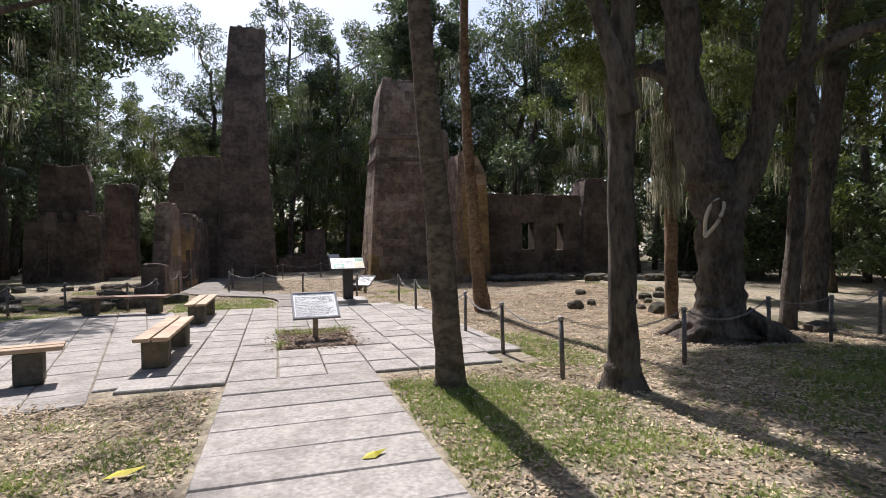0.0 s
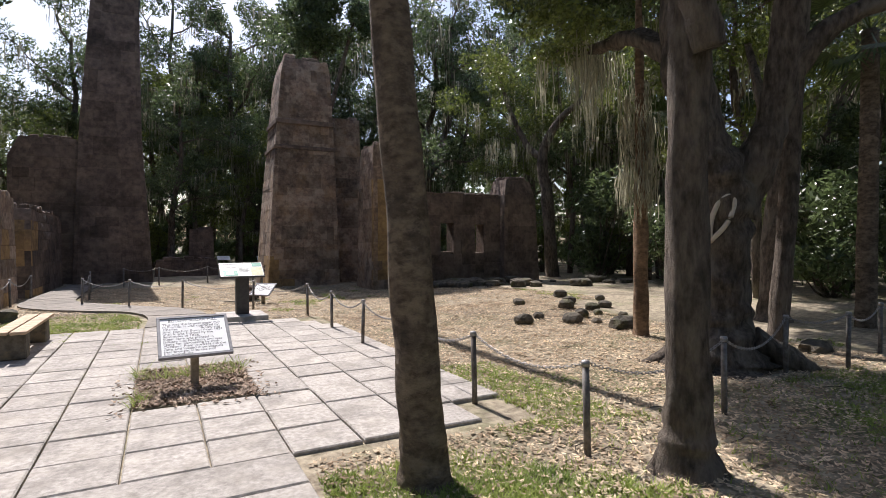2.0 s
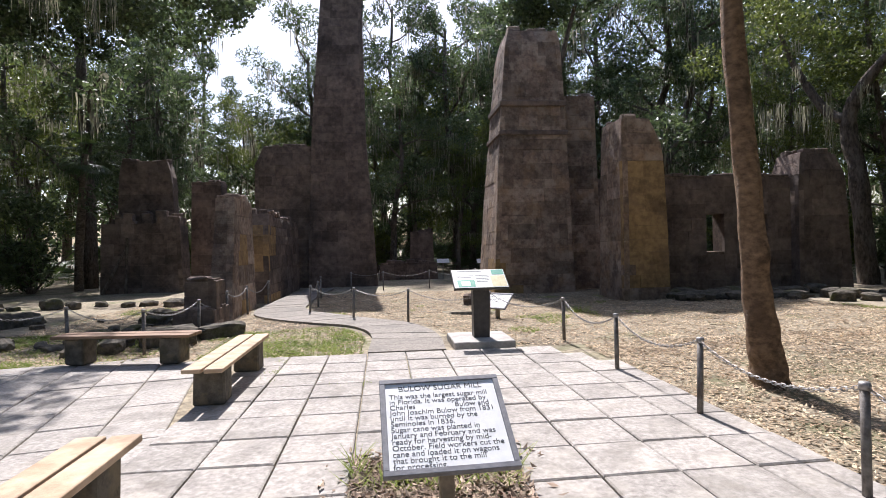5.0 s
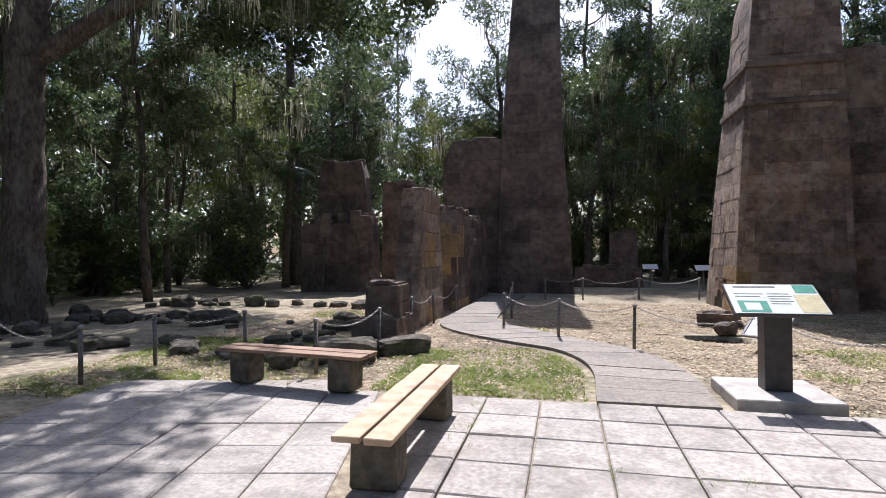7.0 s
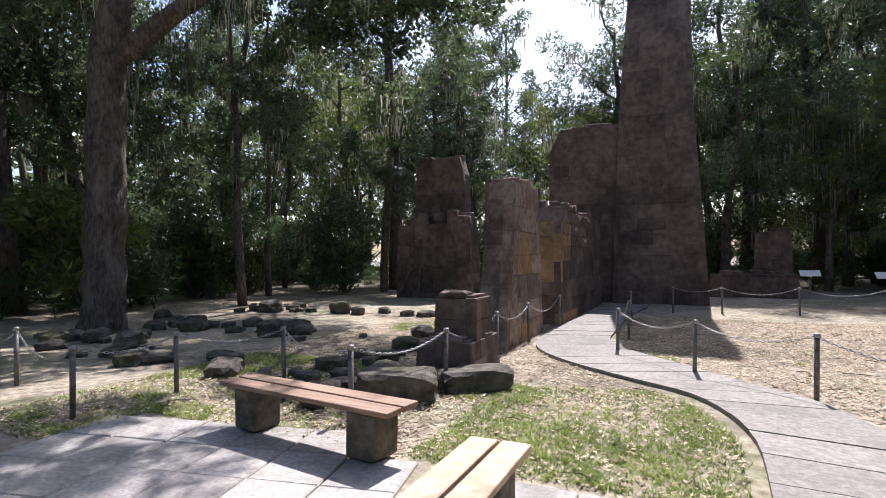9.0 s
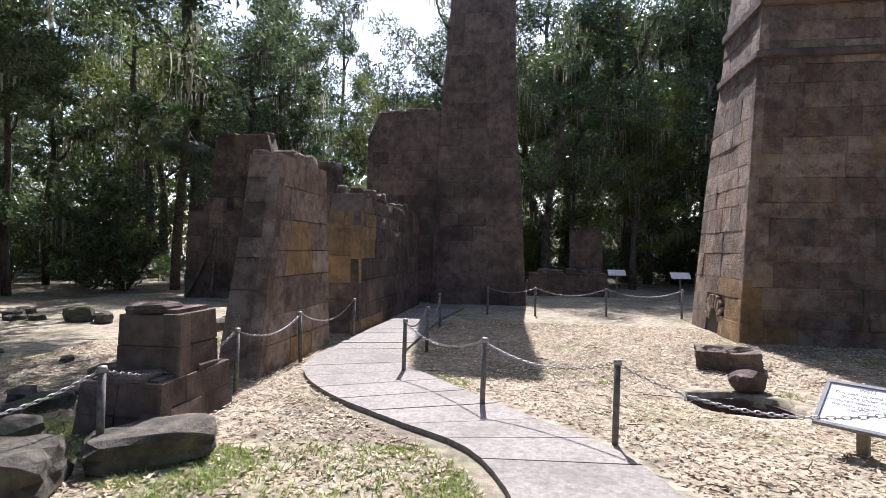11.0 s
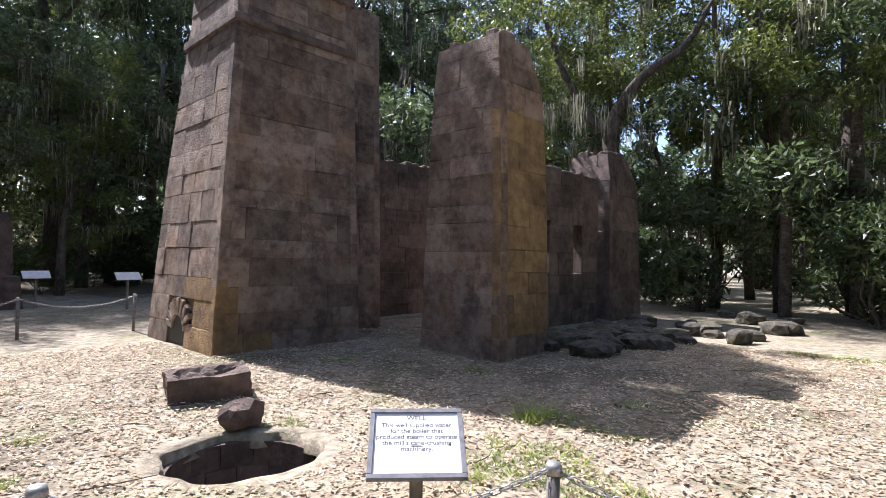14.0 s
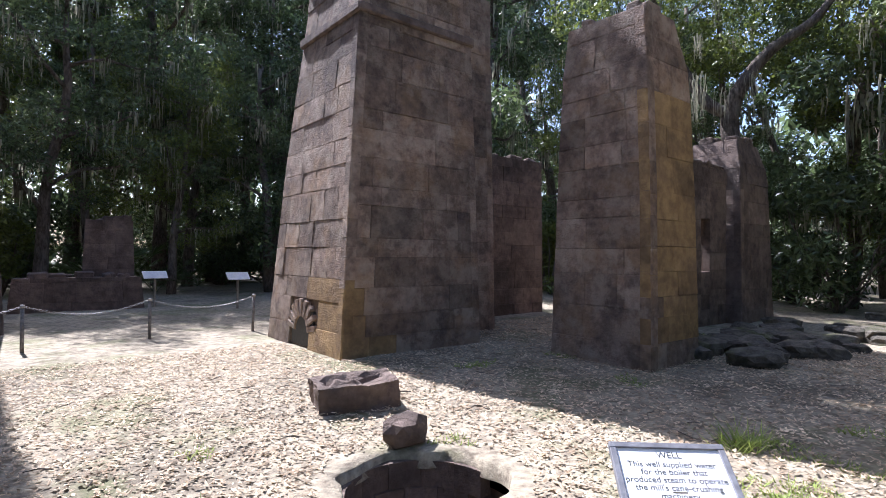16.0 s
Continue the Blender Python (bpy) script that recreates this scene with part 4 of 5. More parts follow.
shrubs = [shrub(31, 1.7, 1700, M_LEAF), shrub(32, 2.3, 2300, M_LEAF), shrub(33, 1.5, 1500, M_LEAF_Y)]
pals = [palmetto(41), palmetto(42)]
placed = 0
while placed < 150:
    a, d = rt.uniform(-0.35, math.pi + 0.5), rt.uniform(19, 50)
    x, y = 2 + d * math.cos(a), 17 + d * math.sin(a)
    if not allowed(x, y):
        continue
    src = shrubs[(0, 1, 0, 1, 2)[placed % 5]] if placed % 3 else pals[placed % 2]
    sc = rt.uniform(0.8, 1.5)
    m = pose(x, y, height(x, y), 0, 0, rt.uniform(0, 360)) @ Matrix.Diagonal((sc, sc, sc, 1))
    if placed < 5:
        ((shrubs + pals)[placed]).matrix_world = m
    else:
        copy_thing(src, m)
    placed += 1

for k in range(70):
    if k < 46:
        x, y = rt.uniform(-27, -16.5), rt.uniform(19, 46)
    else:
        x, y = rt.uniform(-14, 22), rt.uniform(42, 49)
    sc = rt.uniform(0.8, 1.4)
    copy_thing((pals[0], shrubs[2], pals[1], shrubs[0], pals[0])[k % 5], pose(x, y, height(x, y), 0, 0, rt.uniform(0, 360)) @ Matrix.Diagonal((sc, sc, sc * rt.uniform(0.8, 1.2), 1)))

# far woods close the view all round
n_far = 70000
fa = ng.uniform(0, 2 * math.pi, n_far)
fr = ng.uniform(62, 80, n_far)
top = 19 + 3.5 * np.sin(fa * 9.0) + 2.5 * np.sin(fa * 23 + 1) + 2 * np.sin(fa * 41 + 2)
az = np.degrees(np.arctan2(-np.cos(fa) * fr, np.sin(fa) * fr))
top = np.where((az > 2) & (az < 14), top * 0.75, top)
fz = top * ng.uniform(0.0, 1.0, n_far) ** 0.8
fc = np.stack([2 + fr * np.cos(fa), 17 + fr * np.sin(fa), fz - 0.3], 1)
tagged(leaf_mesh("far_woods", fc, np.full(n_far, 0.5), n_far, 1.15, M_LEAF, None), "dense far oak woods round the clearing", "woods", kind="stuff")


def single_tree(name, label, stems, crown, leaves, size, mat, bark, moss=(), sides=20, wob=0.2, lmat=None):
    """A tree of its own near the walk. stems: runs of (x, y, z, radius) in the world."""
    x0, y0 = stems[0][0][0], stems[0][0][1]
    ob = tagged(empty(name, (x0, y0, 0)), label, "tree")
    for k, st in enumerate(stems):
        line = smooth_line([(p[0] - x0, p[1] - y0, p[2]) for p in st], 14)
        rad = [q.x * (1 + 0.05 * noise.noise(Vector((q.y * 3.1, i * 0.21, k)))) for i, q in enumerate(smooth_line([(p[3], 0, 0) for p in st], 14))]
        v, f = tube(line, rad, sides, wob, k * 3.3 + x0)
        raw("trunk" if k == 0 else "limb", v, f, bark, ob, True)
    if crown:
        leaf_mesh("crown", [(c[0] - x0, c[1] - y0, c[2]) for c in crown], [c[3] for c in crown], leaves, size, mat, ob)
    if moss:
        moss_mesh([(p[0] - x0, p[1] - y0, p[2]) for p in moss], [p[3] for p in moss], ob, 0.026, 18, 0.1)["kind"] = "stuff"
    return ob


def cloud(cx, cy, cz, rx, ry, rz, n, r, seed):
    rr = random.Random(seed)
    return [(cx + rr.uniform(-rx, rx), cy + rr.uniform(-ry, ry), cz + rr.uniform(-rz, rz), r * rr.uniform(0.6, 1.2)) for _ in range(n)]


single_tree("tree", "slender leaning grey-barked tree beside the paving", [
    [(2.1, 6.38, -0.15, 0.24), (2.1, 6.39, 0.12, 0.185), (2.05, 6.4, 0.9, 0.16), (1.94, 6.42, 2.4, 0.15), (1.8, 6.46, 4.3, 0.135), (1.72, 6.5, 7.0, 0.12), (1.9, 6.3, 10.0, 0.09)],
    [(1.75, 6.48, 6.0, 0.06), (2.6, 6.0, 8.0, 0.045), (3.4, 5.6, 9.8, 0.02)]], cloud(2.8, 5.6, 10.5, 1.6, 1.4, 1.0, 14, 0.7, 1), 3500, 0.16, M_LEAF, M_RING, (), 22, 0.14)
single_tree("tree", "sturdy dark tree with a forking low limb by the chain fence", [
    [(3.95, 5.6, -0.15, 0.34), (3.95, 5.6, 0.12, 0.22), (3.95, 5.6, 0.6, 0.168), (3.94, 5.6, 2.2, 0.15), (3.95, 5.55, 4.2, 0.14), (4.0, 5.4, 7.0, 0.12), (4.3, 5.4, 10.0, 0.09)],
    [(3.9, 5.38, 3.1, 0.12), (3.76, 5.42, 3.6, 0.11), (3.58, 5.52, 4.3, 0.09), (3.2, 5.8, 5.6, 0.07), (2.8, 6.6, 7.4, 0.03)]], cloud(5.0, 6.0, 10.5, 2.2, 2.2, 1.3, 30, 0.9, 2), 14000, 0.2, M_LEAF, M_BARK)
single_tree("tree", "thin straight warm-barked tree inside the fence", [
    [(4.95, 12.6, -0.15, 0.28), (4.94, 12.6, 0.15, 0.2), (4.84, 12.62, 1.0, 0.16), (4.78, 12.65, 2.2, 0.14), (4.62, 12.7, 4.7, 0.12), (4.6, 12.7, 7.5, 0.1), (4.9, 12.9, 11.0, 0.07)]], cloud(6.2, 12.2, 12.0, 1.5, 1.2, 0.8, 10, 0.6, 3), 2500, 0.11, M_LEAF, M_BARK_W)
oak_moss = []
for x, y, z, n in ((6.7, 10.1, 5.0, 4), (7.15, 10.5, 5.1, 5), (7.8, 10.9, 5.3, 4), (8.4, 11.2, 5.5, 3)):
    oak_moss += [(x + rt.gauss(0, 0.22), y + rt.gauss(0, 0.25), z + rt.uniform(-0.2, 0.25), rt.uniform(0.7, 2.1)) for _ in range(n)]
single_tree("oak_tree", "massive twin-stemmed live oak with a pale healed limb scar", [[(x + 0.66 - 0.05 * max(0.0, z - 2.0), y + 0.5, z, r) for x, y, z, r in st] for st in [
    [(6.72, 7.25, -0.2, 0.86), (6.72, 7.25, 0.1, 0.62), (6.75, 7.23, 0.5, 0.42), (6.77, 7.22, 1.1, 0.36), (6.75, 7.22, 2.0, 0.38), (6.72, 7.25, 2.6, 0.42), (6.56, 7.4, 3.3, 0.33), (6.42, 7.5, 4.6, 0.28), (6.45, 7.6, 6.2, 0.28), (6.2, 8.4, 9.0, 0.18), (5.8, 9.6, 11.5, 0.09)],
    [(6.88, 7.1, 2.1, 0.24), (7.1, 6.87, 2.9, 0.24), (7.28, 6.7, 3.7, 0.21), (7.45, 6.5, 5.5, 0.19), (7.9, 6.4, 8.5, 0.16), (8.8, 6.6, 11.0, 0.08)],
    [(6.5, 7.5, 4.2, 0.16), (6.5, 8.4, 4.9, 0.12), (6.6, 9.5, 5.1, 0.09), (6.6, 10.6, 5.4, 0.05)],
    [(6.5, 7.6, 4.4, 0.13), (7.0, 8.8, 5.2, 0.1), (7.6, 9.8, 5.4, 0.06), (8.2, 10.8, 5.9, 0.03)],
    [(7.3, 6.6, 3.9, 0.15), (7.7, 6.2, 4.55, 0.13), (8.3, 5.6, 4.85, 0.1), (9.1, 4.8, 4.9, 0.07), (10.0, 4.0, 5.3, 0.03)],
    [(6.6, 7.6, 0.28, 0.13), (6.25, 7.8, 0.04, 0.1), (5.95, 7.95, -0.1, 0.06)],
    [(7.0, 6.95, 0.35, 0.2), (7.4, 6.6, 0.08, 0.15), (7.7, 6.4, -0.12, 0.08)],
    [(6.5, 7.1, 0.4, 0.2), (6.15, 7.05, 0.12, 0.15), (5.75, 7.15, -0.12, 0.07)]]],
    # the three smaller clouds are extra unseen clumps, added to shade the lawn
    cloud(8.0, 9.3, 11.5, 4.6, 4.0, 1.4, 90, 1.25, 4) + cloud(7.4, 11.6, 11.9, 2.6, 1.8, 0.8, 20, 1.1, 41) + cloud(5.6, 13.7, 12.0, 1.1, 1.7, 0.7, 40, 0.85, 42) + cloud(7.6, 13.4, 11.8, 2.0, 1.4, 0.6, 26, 1.0, 43), 104000, 0.24, M_LEAF, M_BARK, oak_moss, 20, 0.3)
# the oak's lower sprays, sunlight put into their leaf colour
oak = [o for o in scene.objects if o.name == "oak_tree"][0]
leaf_mesh("leaf_spray", [(c[0] - oak.location.x, c[1] - oak.location.y, c[2]) for c in cloud(6.6, 10.0, 5.3, 0.6, 0.7, 0.35, 20, 0.3, 9) + cloud(7.8, 11.3, 5.7, 0.9, 0.7, 0.4, 16, 0.35, 10) + cloud(9.6, 5.2, 5.4, 1.0, 0.9, 0.6, 14, 0.3, 11) + cloud(5.9, 9.6, 6.0, 0.6, 0.6, 0.4, 10, 0.3, 12)], [0.3] * 60, 8500, 0.08, M_LEAF_Y, oak, label="yellow-green leaves coloured as if sunlit")
v, f = tube(smooth_line([(-0.17, -0.30, 1.75), (-0.16, -0.36, 2.05), (-0.06, -0.40, 2.28), (0.06, -0.41, 2.34), (0.1, -0.42, 2.2), (0.0, -0.42, 1.95), (-0.17, -0.30, 1.72)], 5), [0.033] * 31, 7, 0.2, 3)
scar = raw("limb_scar", v, f, M_SCAR, oak, True)
scar["label"] = "pale healed rim of a lost limb"
scar.matrix_local = pose(-0.02, 0.02, 0, 0, 0, -38)
single_tree("tree", "thin mossy dead pole trunk in the clearing", [
    [(8.28, 9.93, -0.1, 0.19), (8.28, 9.93, 0.15, 0.14), (8.3, 9.95, 1.8, 0.13), (8.25, 9.9, 3.2, 0.11), (8.3, 10.0, 6.0, 0.06), (8.5, 10.2, 8.5, 0.03)]], [], 0, 0.1, M_LEAF, M_BARK_W,
    [(8.15 + rt.gauss(0, 0.16), 9.93 + rt.gauss(0, 0.16), rt.uniform(2.3, 4.6), rt.uniform(0.5, 1.4)) for _ in range(26)])
# this crown and the next stand well north of their trunks, placed for shade
single_tree("tree", "slim dark trunk behind the oak", [[(9.4, 8.1, -0.1, 0.2), (9.42, 8.1, 0.3, 0.15), (9.6, 8.0, 3.0, 0.13), (9.9, 7.9, 8.0, 0.1), (10.2, 8.2, 11.0, 0.05)]], cloud(10.0, 12.0, 11.5, 1.8, 1.8, 1.2, 14, 0.9, 12), 9000, 0.22, M_LEAF, M_BARK)
single_tree("tree", "stout shaded oak trunk at the clearing's edge", [[(12.5, 10.0, -0.15, 0.45), (12.5, 10.0, 0.3, 0.3), (12.6, 10.0, 2.0, 0.25), (12.9, 9.9, 4.5, 0.24), (13.3, 9.8, 9.0, 0.22), (13.6, 10.0, 12.0, 0.1)], [(12.7, 9.95, 2.6, 0.15), (13.6, 10.8, 4.6, 0.15), (14.4, 11.8, 7.0, 0.08)]], cloud(13.4, 15.2, 11.8, 3.4, 4.6, 1.8, 56, 1.1, 13), 33000, 0.24, M_LEAF, M_BARK)
# crown widened north-east of the trunk, added to shade the left field
single_tree("tree", "big dark trunk among the tumbled footings", [[(-12.9, 19.6, -0.2, 0.75), (-12.9, 19.6, 0.2, 0.5), (-12.9, 19.65, 1.5, 0.44), (-12.92, 19.7, 4.0, 0.42), (-12.85, 19.8, 7.5, 0.36), (-12.4, 20.5, 11.0, 0.2)], [(-12.85, 19.8, 6.4, 0.25), (-10.0, 21.0, 8.6, 0.18), (-7.0, 22.5, 10.6, 0.07)]], cloud(-9.6, 25.5, 11.5, 4.8, 5.5, 1.4, 80, 1.05, 14), 30000, 0.22, M_LEAF, M_BARK,
    [(-12 + rt.uniform(-2.5, 6), 21 + rt.uniform(-2, 2), rt.uniform(8.0, 10.0), rt.uniform(0.8, 2.2)) for _ in range(26)])
# added out of view; its far clumps dapple the lawn left of the path
single_tree("tree", "unseen leaning oak added to shade the lawn by the path", [[(-9.2, 8.4, -0.2, 0.5), (-9.2, 8.4, 0.2, 0.36), (-9.0, 8.6, 3.0, 0.3), (-8.0, 9.6, 7.0, 0.22), (-5.5, 12.0, 10.5, 0.12), (-3.0, 14.0, 11.6, 0.05)]], cloud(-2.1, 14.6, 11.8, 0.8, 1.3, 0.4, 8, 0.45, 15) + cloud(-7.5, 10.5, 10.5, 2.2, 2.4, 1.2, 22, 0.9, 16), 8000, 0.12, M_LEAF, M_BARK)


def palm(x, y, h, seed, lean=0.4):
    rr = random.Random(seed)
    ob = tagged(empty("palm_tree", (x, y, 0)), "cabbage palm with a shaggy dark head of fan fronds", "palm tree")
    line = smooth_line([(0, 0, -0.2), (lean * 0.3, 0, h * 0.4), (lean, 0.1, h)], 8)
    v, f = tube(line, [0.2 - 0.05 * i / 16 for i in range(17)], 12, 0.15, seed)
    raw("trunk", v, f, M_RING, ob, True)
    top = line[-1]
    for i in range(30):
        ang, tilt, ln = i * 2.4, rr.uniform(-0.9, 1.2), rr.uniform(0.7, 1.15)
        d = Vector((math.cos(ang) * math.cos(tilt), math.sin(ang) * math.cos(tilt), math.sin(tilt)))
        side = d.cross(Vector((0, 0, 1))).normalized()
        c = top + d * ln
        fv = [top + side * 0.015, top - side * 0.015, c - side * 0.012, c + side * 0.012]
        ff = [(0, 1, 2, 3)]
        for k in range(17):
            t = (k - 8) / 8 * 1.5
            e = d * math.cos(t) + side * math.sin(t)
            l = 0.75 * rr.uniform(0.75, 1.1)
            w = e.cross(d.cross(side)).normalized() * 0.025
            o = len(fv)
            fv += [c, c + e * l * 0.5 + w, c + e * l - Vector((0, 0, 0.3 * l)), c + e * l * 0.5 - w]
            ff.append((o, o + 1, o + 2, o + 3))
        raw("frond", fv, ff, M_PALM, ob)
    return ob


palm(13.1, 8.5, 6.1, 3)
palm(22.0, 18.9, 8.2, 4, 0.4)
palm(20.6, 20.6, 7.2, 6, 0.3)
palm(-14.0, 34.0, 6.5, 5)
single_tree("oak_tree", "dark oak with long curving limbs behind the ruins", [
    [(18.6, 25.0, -0.2, 0.5), (18.55, 25.0, 0.4, 0.36), (18.43, 25.22, 4.1, 0.3), (18.32, 25.46, 6.3, 0.26), (18.69, 24.63, 8.0, 0.18), (19.19, 23.3, 9.0, 0.13), (19.5, 22.4, 10.6, 0.06)],
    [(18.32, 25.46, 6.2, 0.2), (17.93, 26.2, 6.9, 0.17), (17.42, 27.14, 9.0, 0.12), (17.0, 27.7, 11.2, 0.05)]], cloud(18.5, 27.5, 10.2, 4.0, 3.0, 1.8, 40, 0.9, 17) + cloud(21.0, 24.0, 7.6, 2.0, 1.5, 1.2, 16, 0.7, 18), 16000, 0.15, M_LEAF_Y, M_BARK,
    [(18 + rt.uniform(-3, 4), 26.5 + rt.uniform(-2.5, 2), rt.uniform(6.0, 9.5), rt.uniform(0.8, 1.8)) for _ in range(22)], 14)
# added tree: its high crown keeps sun off the pillar's west face
single_tree("oak_tree", "tall oak added behind the ruins to shade the pillar", [[(9.6, 34.2, -0.2, 0.5), (9.6, 34.2, 0.4, 0.34), (9.3, 34.0, 5.0, 0.3), (8.6, 33.4, 10.0, 0.24), (7.9, 32.4, 15.0, 0.12)], [(8.9, 33.6, 8.0, 0.16), (9.6, 32.0, 12.0, 0.1), (10.2, 31.0, 15.0, 0.04)]],
    cloud(7.7, 32.2, 14.6, 1.1, 1.6, 2.6, 34, 0.8, 61) + cloud(9.8, 32.0, 14.5, 1.2, 1.4, 1.8, 18, 0.8, 62), 16000, 0.2, M_LEAF, M_BARK, (), 14)
# slim trunks that stand close by the left field and the far edge
for k, (x, y) in enumerate([(-15, 26), (-17.5, 30), (-14.5, 36), (-19, 23), (-16, 41), (-12.5, 42), (-21, 35), (-18, 18), (1, 41.5), (5.2, 41), (9, 40.5), (-3.8, 42), (-6, 46), (3, 45.5), (7, 46), (11, 45.5), (15, 43), (18, 38), (20.5, 32), (21.5, 27), (22, 21), (21.5, 15), (20, 9), (18, 3), (17, 13)]):
    kind = (2, 3, 0, 2, 1)[k % 5] if x < 16 or y > 36 else (4, 3, 4, 2)[k % 4]
    sc = 0.78 if 40 <= y <= 42 and x > -5 else rt.uniform(0.85, 1.05)
    kind = (1, 4)[k % 2] if sc == 0.78 else kind
    copy_thing(protos[kind], pose(x, y, height(x, y), 0, 0, k * 77) @ Matrix.Diagonal((sc, sc, sc, 1)))
for k, (x, y) in enumerate([(19, 18), (20, 23), (21, 28), (18.5, 33), (15, 38), (19, 12), (10, 41), (5.5, 42), (0, 43), (-5, 42), (-10, 40), (-15.5, 33), (-17, 24), (-19, 28), (16.5, 40), (23, 19), (22.5, 25), (17.5, 28), (17, 7)]):
    sc = rt.uniform(1.0, 1.5)
    copy_thing((shrubs + pals)[(0, 1, 3, 2, 4)[k % 5]], pose(x, y, height(x, y), 0, 0, k * 50) @ Matrix.Diagonal((sc, sc, sc, 1)))


# ---- leaf litter, grass and mulch ----
def off_stone(x, y):
    if (-5.9 < x < 3.75 and 7.1 < y < 15.6) or (-0.55 < x < 1.42 and y < 7.4):
        return False
    if math.hypot(x - WELL.x, y - WELL.y) < 0.85:
        return False
    if 4.2 < x < 7.4 and 25.3 < y < 28.6:
        return False
    for k in range(0, len(LEFT), 2):
        mid = (LEFT[k] + RIGHT[k]) / 2
        if (mid.x - x) ** 2 + (mid.y - y) ** 2 < 0.62:
            return False
    return True


def scatter(name, label, category, count, region, size, mat, flat=0.35, dens=None, lift=0.01, test=off_stone):
    v, f = [], []
    while len(f) < count:
        x, y = rt.uniform(region[0], region[1]), rt.uniform(region[2], region[3])
        if dens and rt.random() > dens(x, y):
            continue
        if not test(x, y):
            continue
        a, s = rt.uniform(0, 6.28), size * rt.uniform(0.6, 1.4)
        z = height(x, y) + lift + rt.uniform(0, 0.015)
        c, q = math.cos(a) * s, math.sin(a) * s
        t1_, t2_, t3_ = (rt.uniform(-flat, flat) * s for _ in range(3))
        o = len(v)
        v += [(x - c * 0.5, y - q * 0.5, z + abs(t1_)), (x - q * 0.2, y + c * 0.2, z + 0.002), (x + c * 0.5, y + q * 0.5, z + abs(t2_)), (x + q * 0.2, y - c * 0.2, z + abs(t3_) * 0.6)]
        f.append((o, o + 1, o + 2, o + 3))
    return tagged(raw(name, v, f, mat), label, category, kind="stuff")


def green(x, y):
    g = noise.noise(Vector((x * 0.45, y * 0.45, 1.7))) + 0.5 * noise.noise(Vector((x * 1.3, y * 1.3, 4.0)))
    if -2.6 < x < 0.2 and 15.3 < y < 18.9 and y < 18.9 + x * 0.2:
        return 1.0 if g > -0.25 else 0.35
    if y < 6.8:
        return min(1.0, max(0.05, 0.45 + 1.6 * g)) * min(1.0, 1.8 * math.exp(-((x - 3.2) / 7.5) ** 2 - ((y - 3.5) / 5.0) ** 2))
    if 3.2 < x < 4.6 and y < 9.5:
        return 0.45
    if x < -3.5 and y < 19:
        return 0.35 if g > 0 else 0.06
    return 0.12 if g > 0.4 else 0.0


def litter_density(x, y):
    return 1.0 - 0.6 * green(x, y)


scatter("leaf_litter", "dry tan fallen leaves over the clearing", "leaf litter", 95000, (-7.5, 12.0, 14.5, 27.5), 0.056, M_LITTER, dens=litter_density)
scatter("leaf_litter", "dry tan fallen leaves by the path", "leaf litter", 80000, (-4.5, 10.0, 1.0, 15.5), 0.055, M_LITTER, dens=litter_density)
scatter("mulch", "brown wood chips over the planting bed", "mulch", 3900, (BED[0] - 0.22, BED[1] + 0.24, BED[2] - 0.24, BED[3] + 0.15), 0.07, M_MULCH, 0.5, lift=0.046, test=lambda x, y: (BED[0] + 0.02 < x < BED[1] and BED[2] < y < BED[3]) or rt.random() < 0.1 * (0.6 + noise.noise(Vector((x * 4, y * 4, 2)))))


def grass(name, count, region, dens, hgt=0.06, test=off_stone, lift=0.0):
    v, f = [], []
    while len(f) < count:
        x, y = rt.uniform(region[0], region[1]), rt.uniform(region[2], region[3])
        if rt.random() > dens(x, y) or not test(x, y):
            continue
        z = height(x, y) + lift
        for _ in range(4):
            px, py = x + rt.gauss(0, 0.02), y + rt.gauss(0, 0.02)
            a, h = rt.uniform(0, 6.28), hgt * rt.uniform(0.5, 1.4)
            w = 0.007
            dx, dy = math.cos(a), math.sin(a)
            o = len(v)
            v += [(px - dy * w, py + dx * w, z - 0.01), (px + dy * w, py - dx * w, z - 0.01), (px + dx * h * 1.1, py + dy * h * 1.1, z + h * 0.8)]
            f.append((o, o + 1, o + 2))
    return tagged(raw(name, v, f, M_GRASS), "short yellow-green grass growing through leaf litter", "grass", kind="stuff")


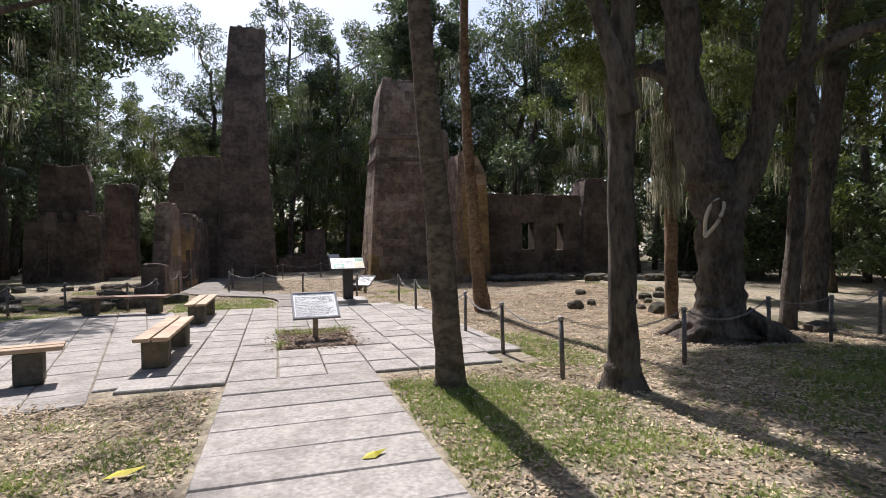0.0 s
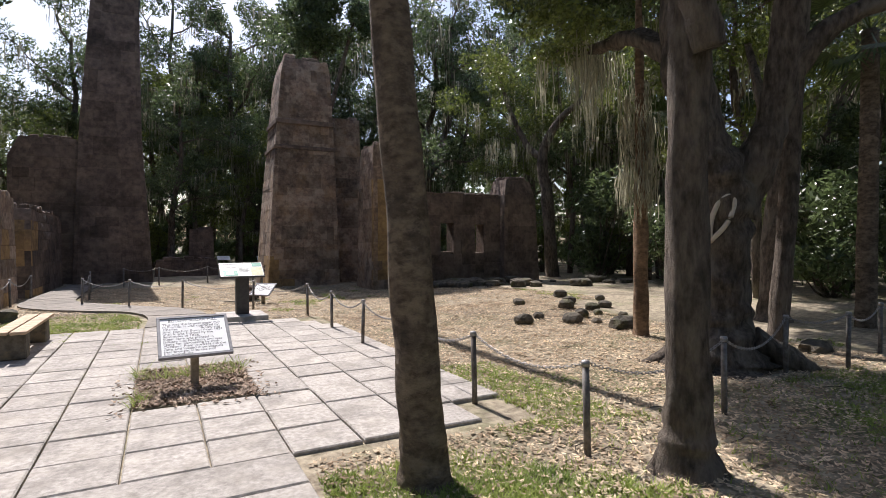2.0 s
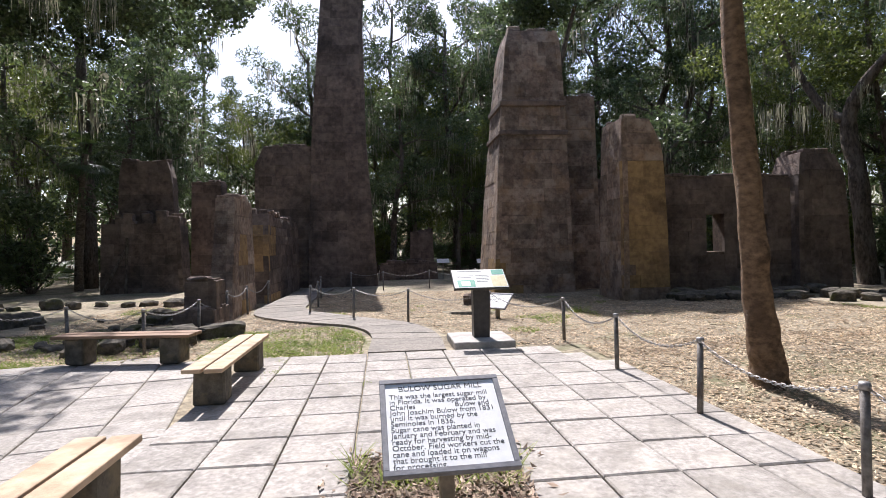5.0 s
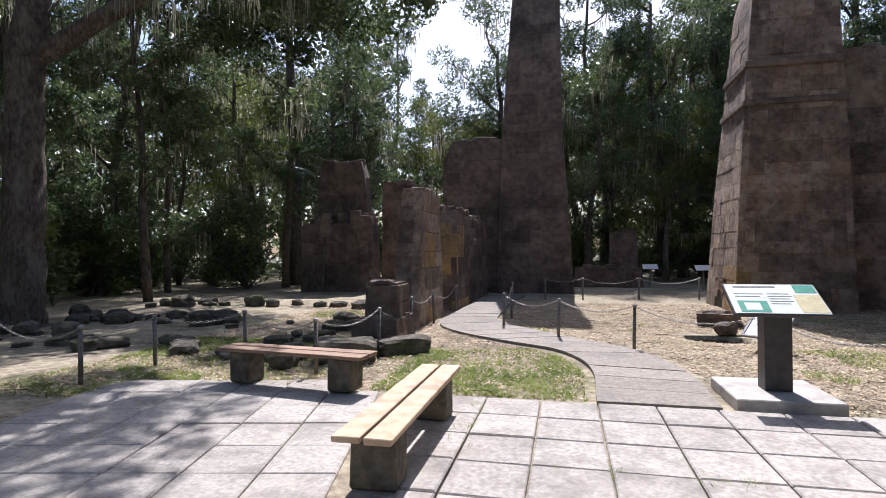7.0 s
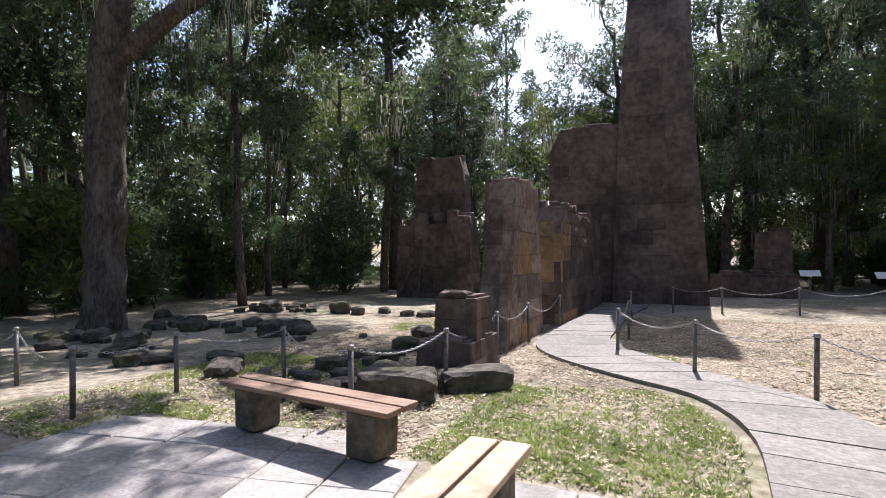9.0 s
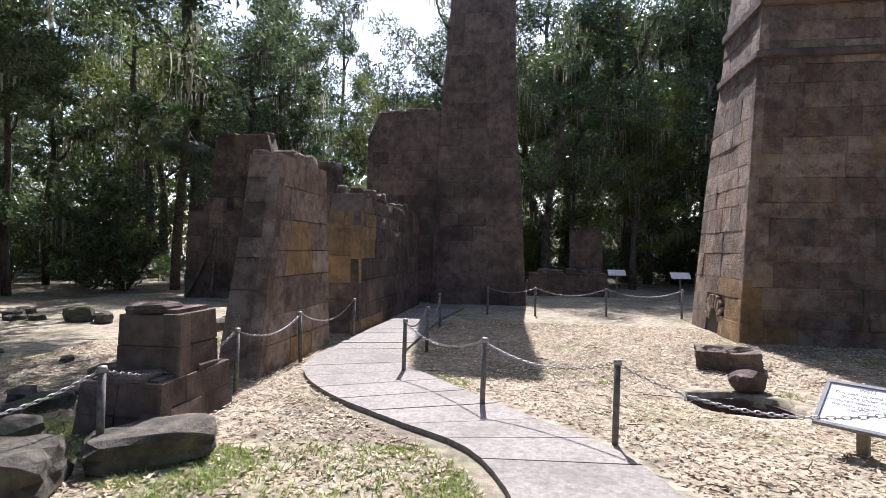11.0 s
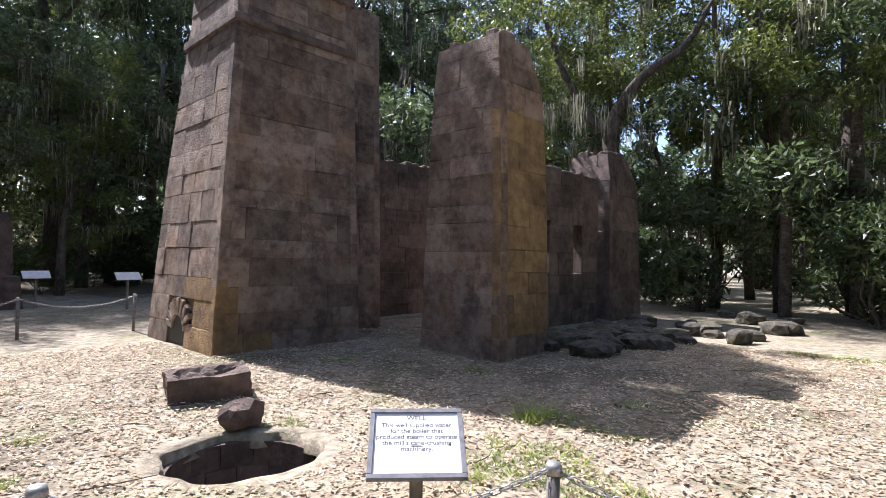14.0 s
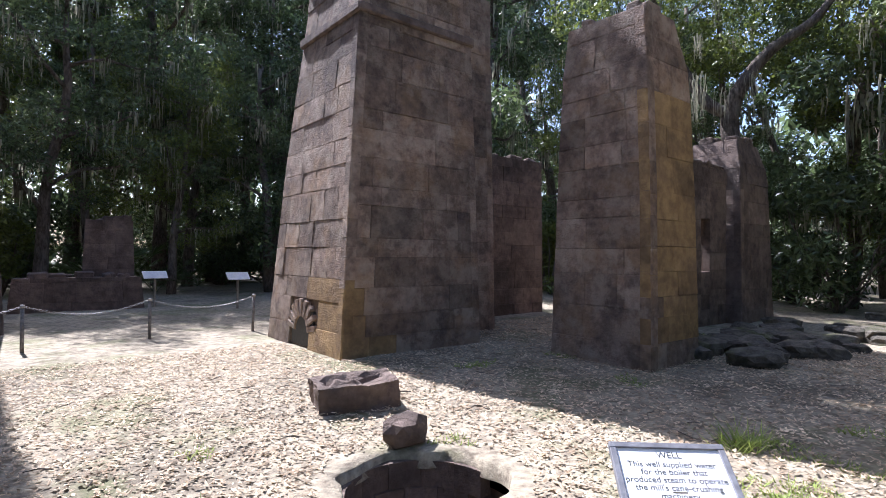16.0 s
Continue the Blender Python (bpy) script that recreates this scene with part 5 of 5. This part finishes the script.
grass("grass", 240000, (-7.0, 12.0, -3.0, 10.0), green, 0.06)
grass("grass", 13000, (-2.7, 0.2, 15.4, 18.9), green, 0.06)
grass("grass", 40000, (-7.5, 12.0, 14.5, 24.0), lambda x, y: green(x, y) if not (-2.7 < x < 0.2 and y < 18.9) else 0.0, 0.06)
grass("weeds", 420, (BED[0], BED[1], BED[2], BED[3]), lambda x, y: 0.7 if (y > BED[3] - 0.7 or x < BED[0] + 0.15) and noise.noise(Vector((x * 3, y * 3, 0))) > 0 else 0.0, 0.16, lambda x, y: True, 0.04)
grass("weeds", 260, (-0.4, 1.3, 13.46, 13.6), lambda x, y: 1.0 if noise.noise(Vector((x * 4, 3, 0))) > 0.1 else 0.05, 0.05, lambda x, y: True, 0.012)
grass("weeds", 200, (-1.22, -1.06, 13.9, 15.2), lambda x, y: 1.0 if noise.noise(Vector((1, y * 4, 0))) > 0.1 else 0.05, 0.06, lambda x, y: True, 0.012)
grass("weeds", 160, (5.15, 5.45, 19.7, 20.0), lambda x, y: 1.0, 0.2, lambda x, y: True)
tv, tf = [], []
for _ in range(420):
    x, y = rt.uniform(-7, 11), rt.uniform(1.5, 26)
    if not off_stone(x, y):
        continue
    a, ln, z = rt.uniform(0, 6.28), rt.uniform(0.08, 0.45), height(x, y) + 0.025
    p = tube([(x, y, z), (x + math.cos(a) * ln * 0.5, y + math.sin(a) * ln * 0.5, z + rt.uniform(0, 0.02)), (x + math.cos(a + 0.3) * ln, y + math.sin(a + 0.3) * ln, z)], [0.006, 0.005, 0.003], 4)
    tv2, tf2 = merge([(tv, tf), p])
    tv, tf = tv2, tf2
tagged(raw("twigs", tv, tf, M_BARK), "small dry twigs scattered over the leaf litter", "twigs", kind="stuff")
for x, y, s in ((0.85, 4.45, 0.12), (-0.95, 4.75, 0.15)):
    v = [(-s, 0, 0.0), (-s * 0.3, s * 0.42, 0.012), (s, 0.02, 0.02), (-s * 0.2, -s * 0.4, 0.0), (0, 0, 0.03)]
    ob = raw("fallen_leaf", v, [(0, 3, 4), (3, 2, 4), (2, 1, 4), (1, 0, 4)], M_YLEAF)
    ob.matrix_world = pose(x, y, 0.02 if x > -0.5 else 0.0, 0, 0, 20)
    tagged(ob, "single bright yellow fallen leaf", "leaf")
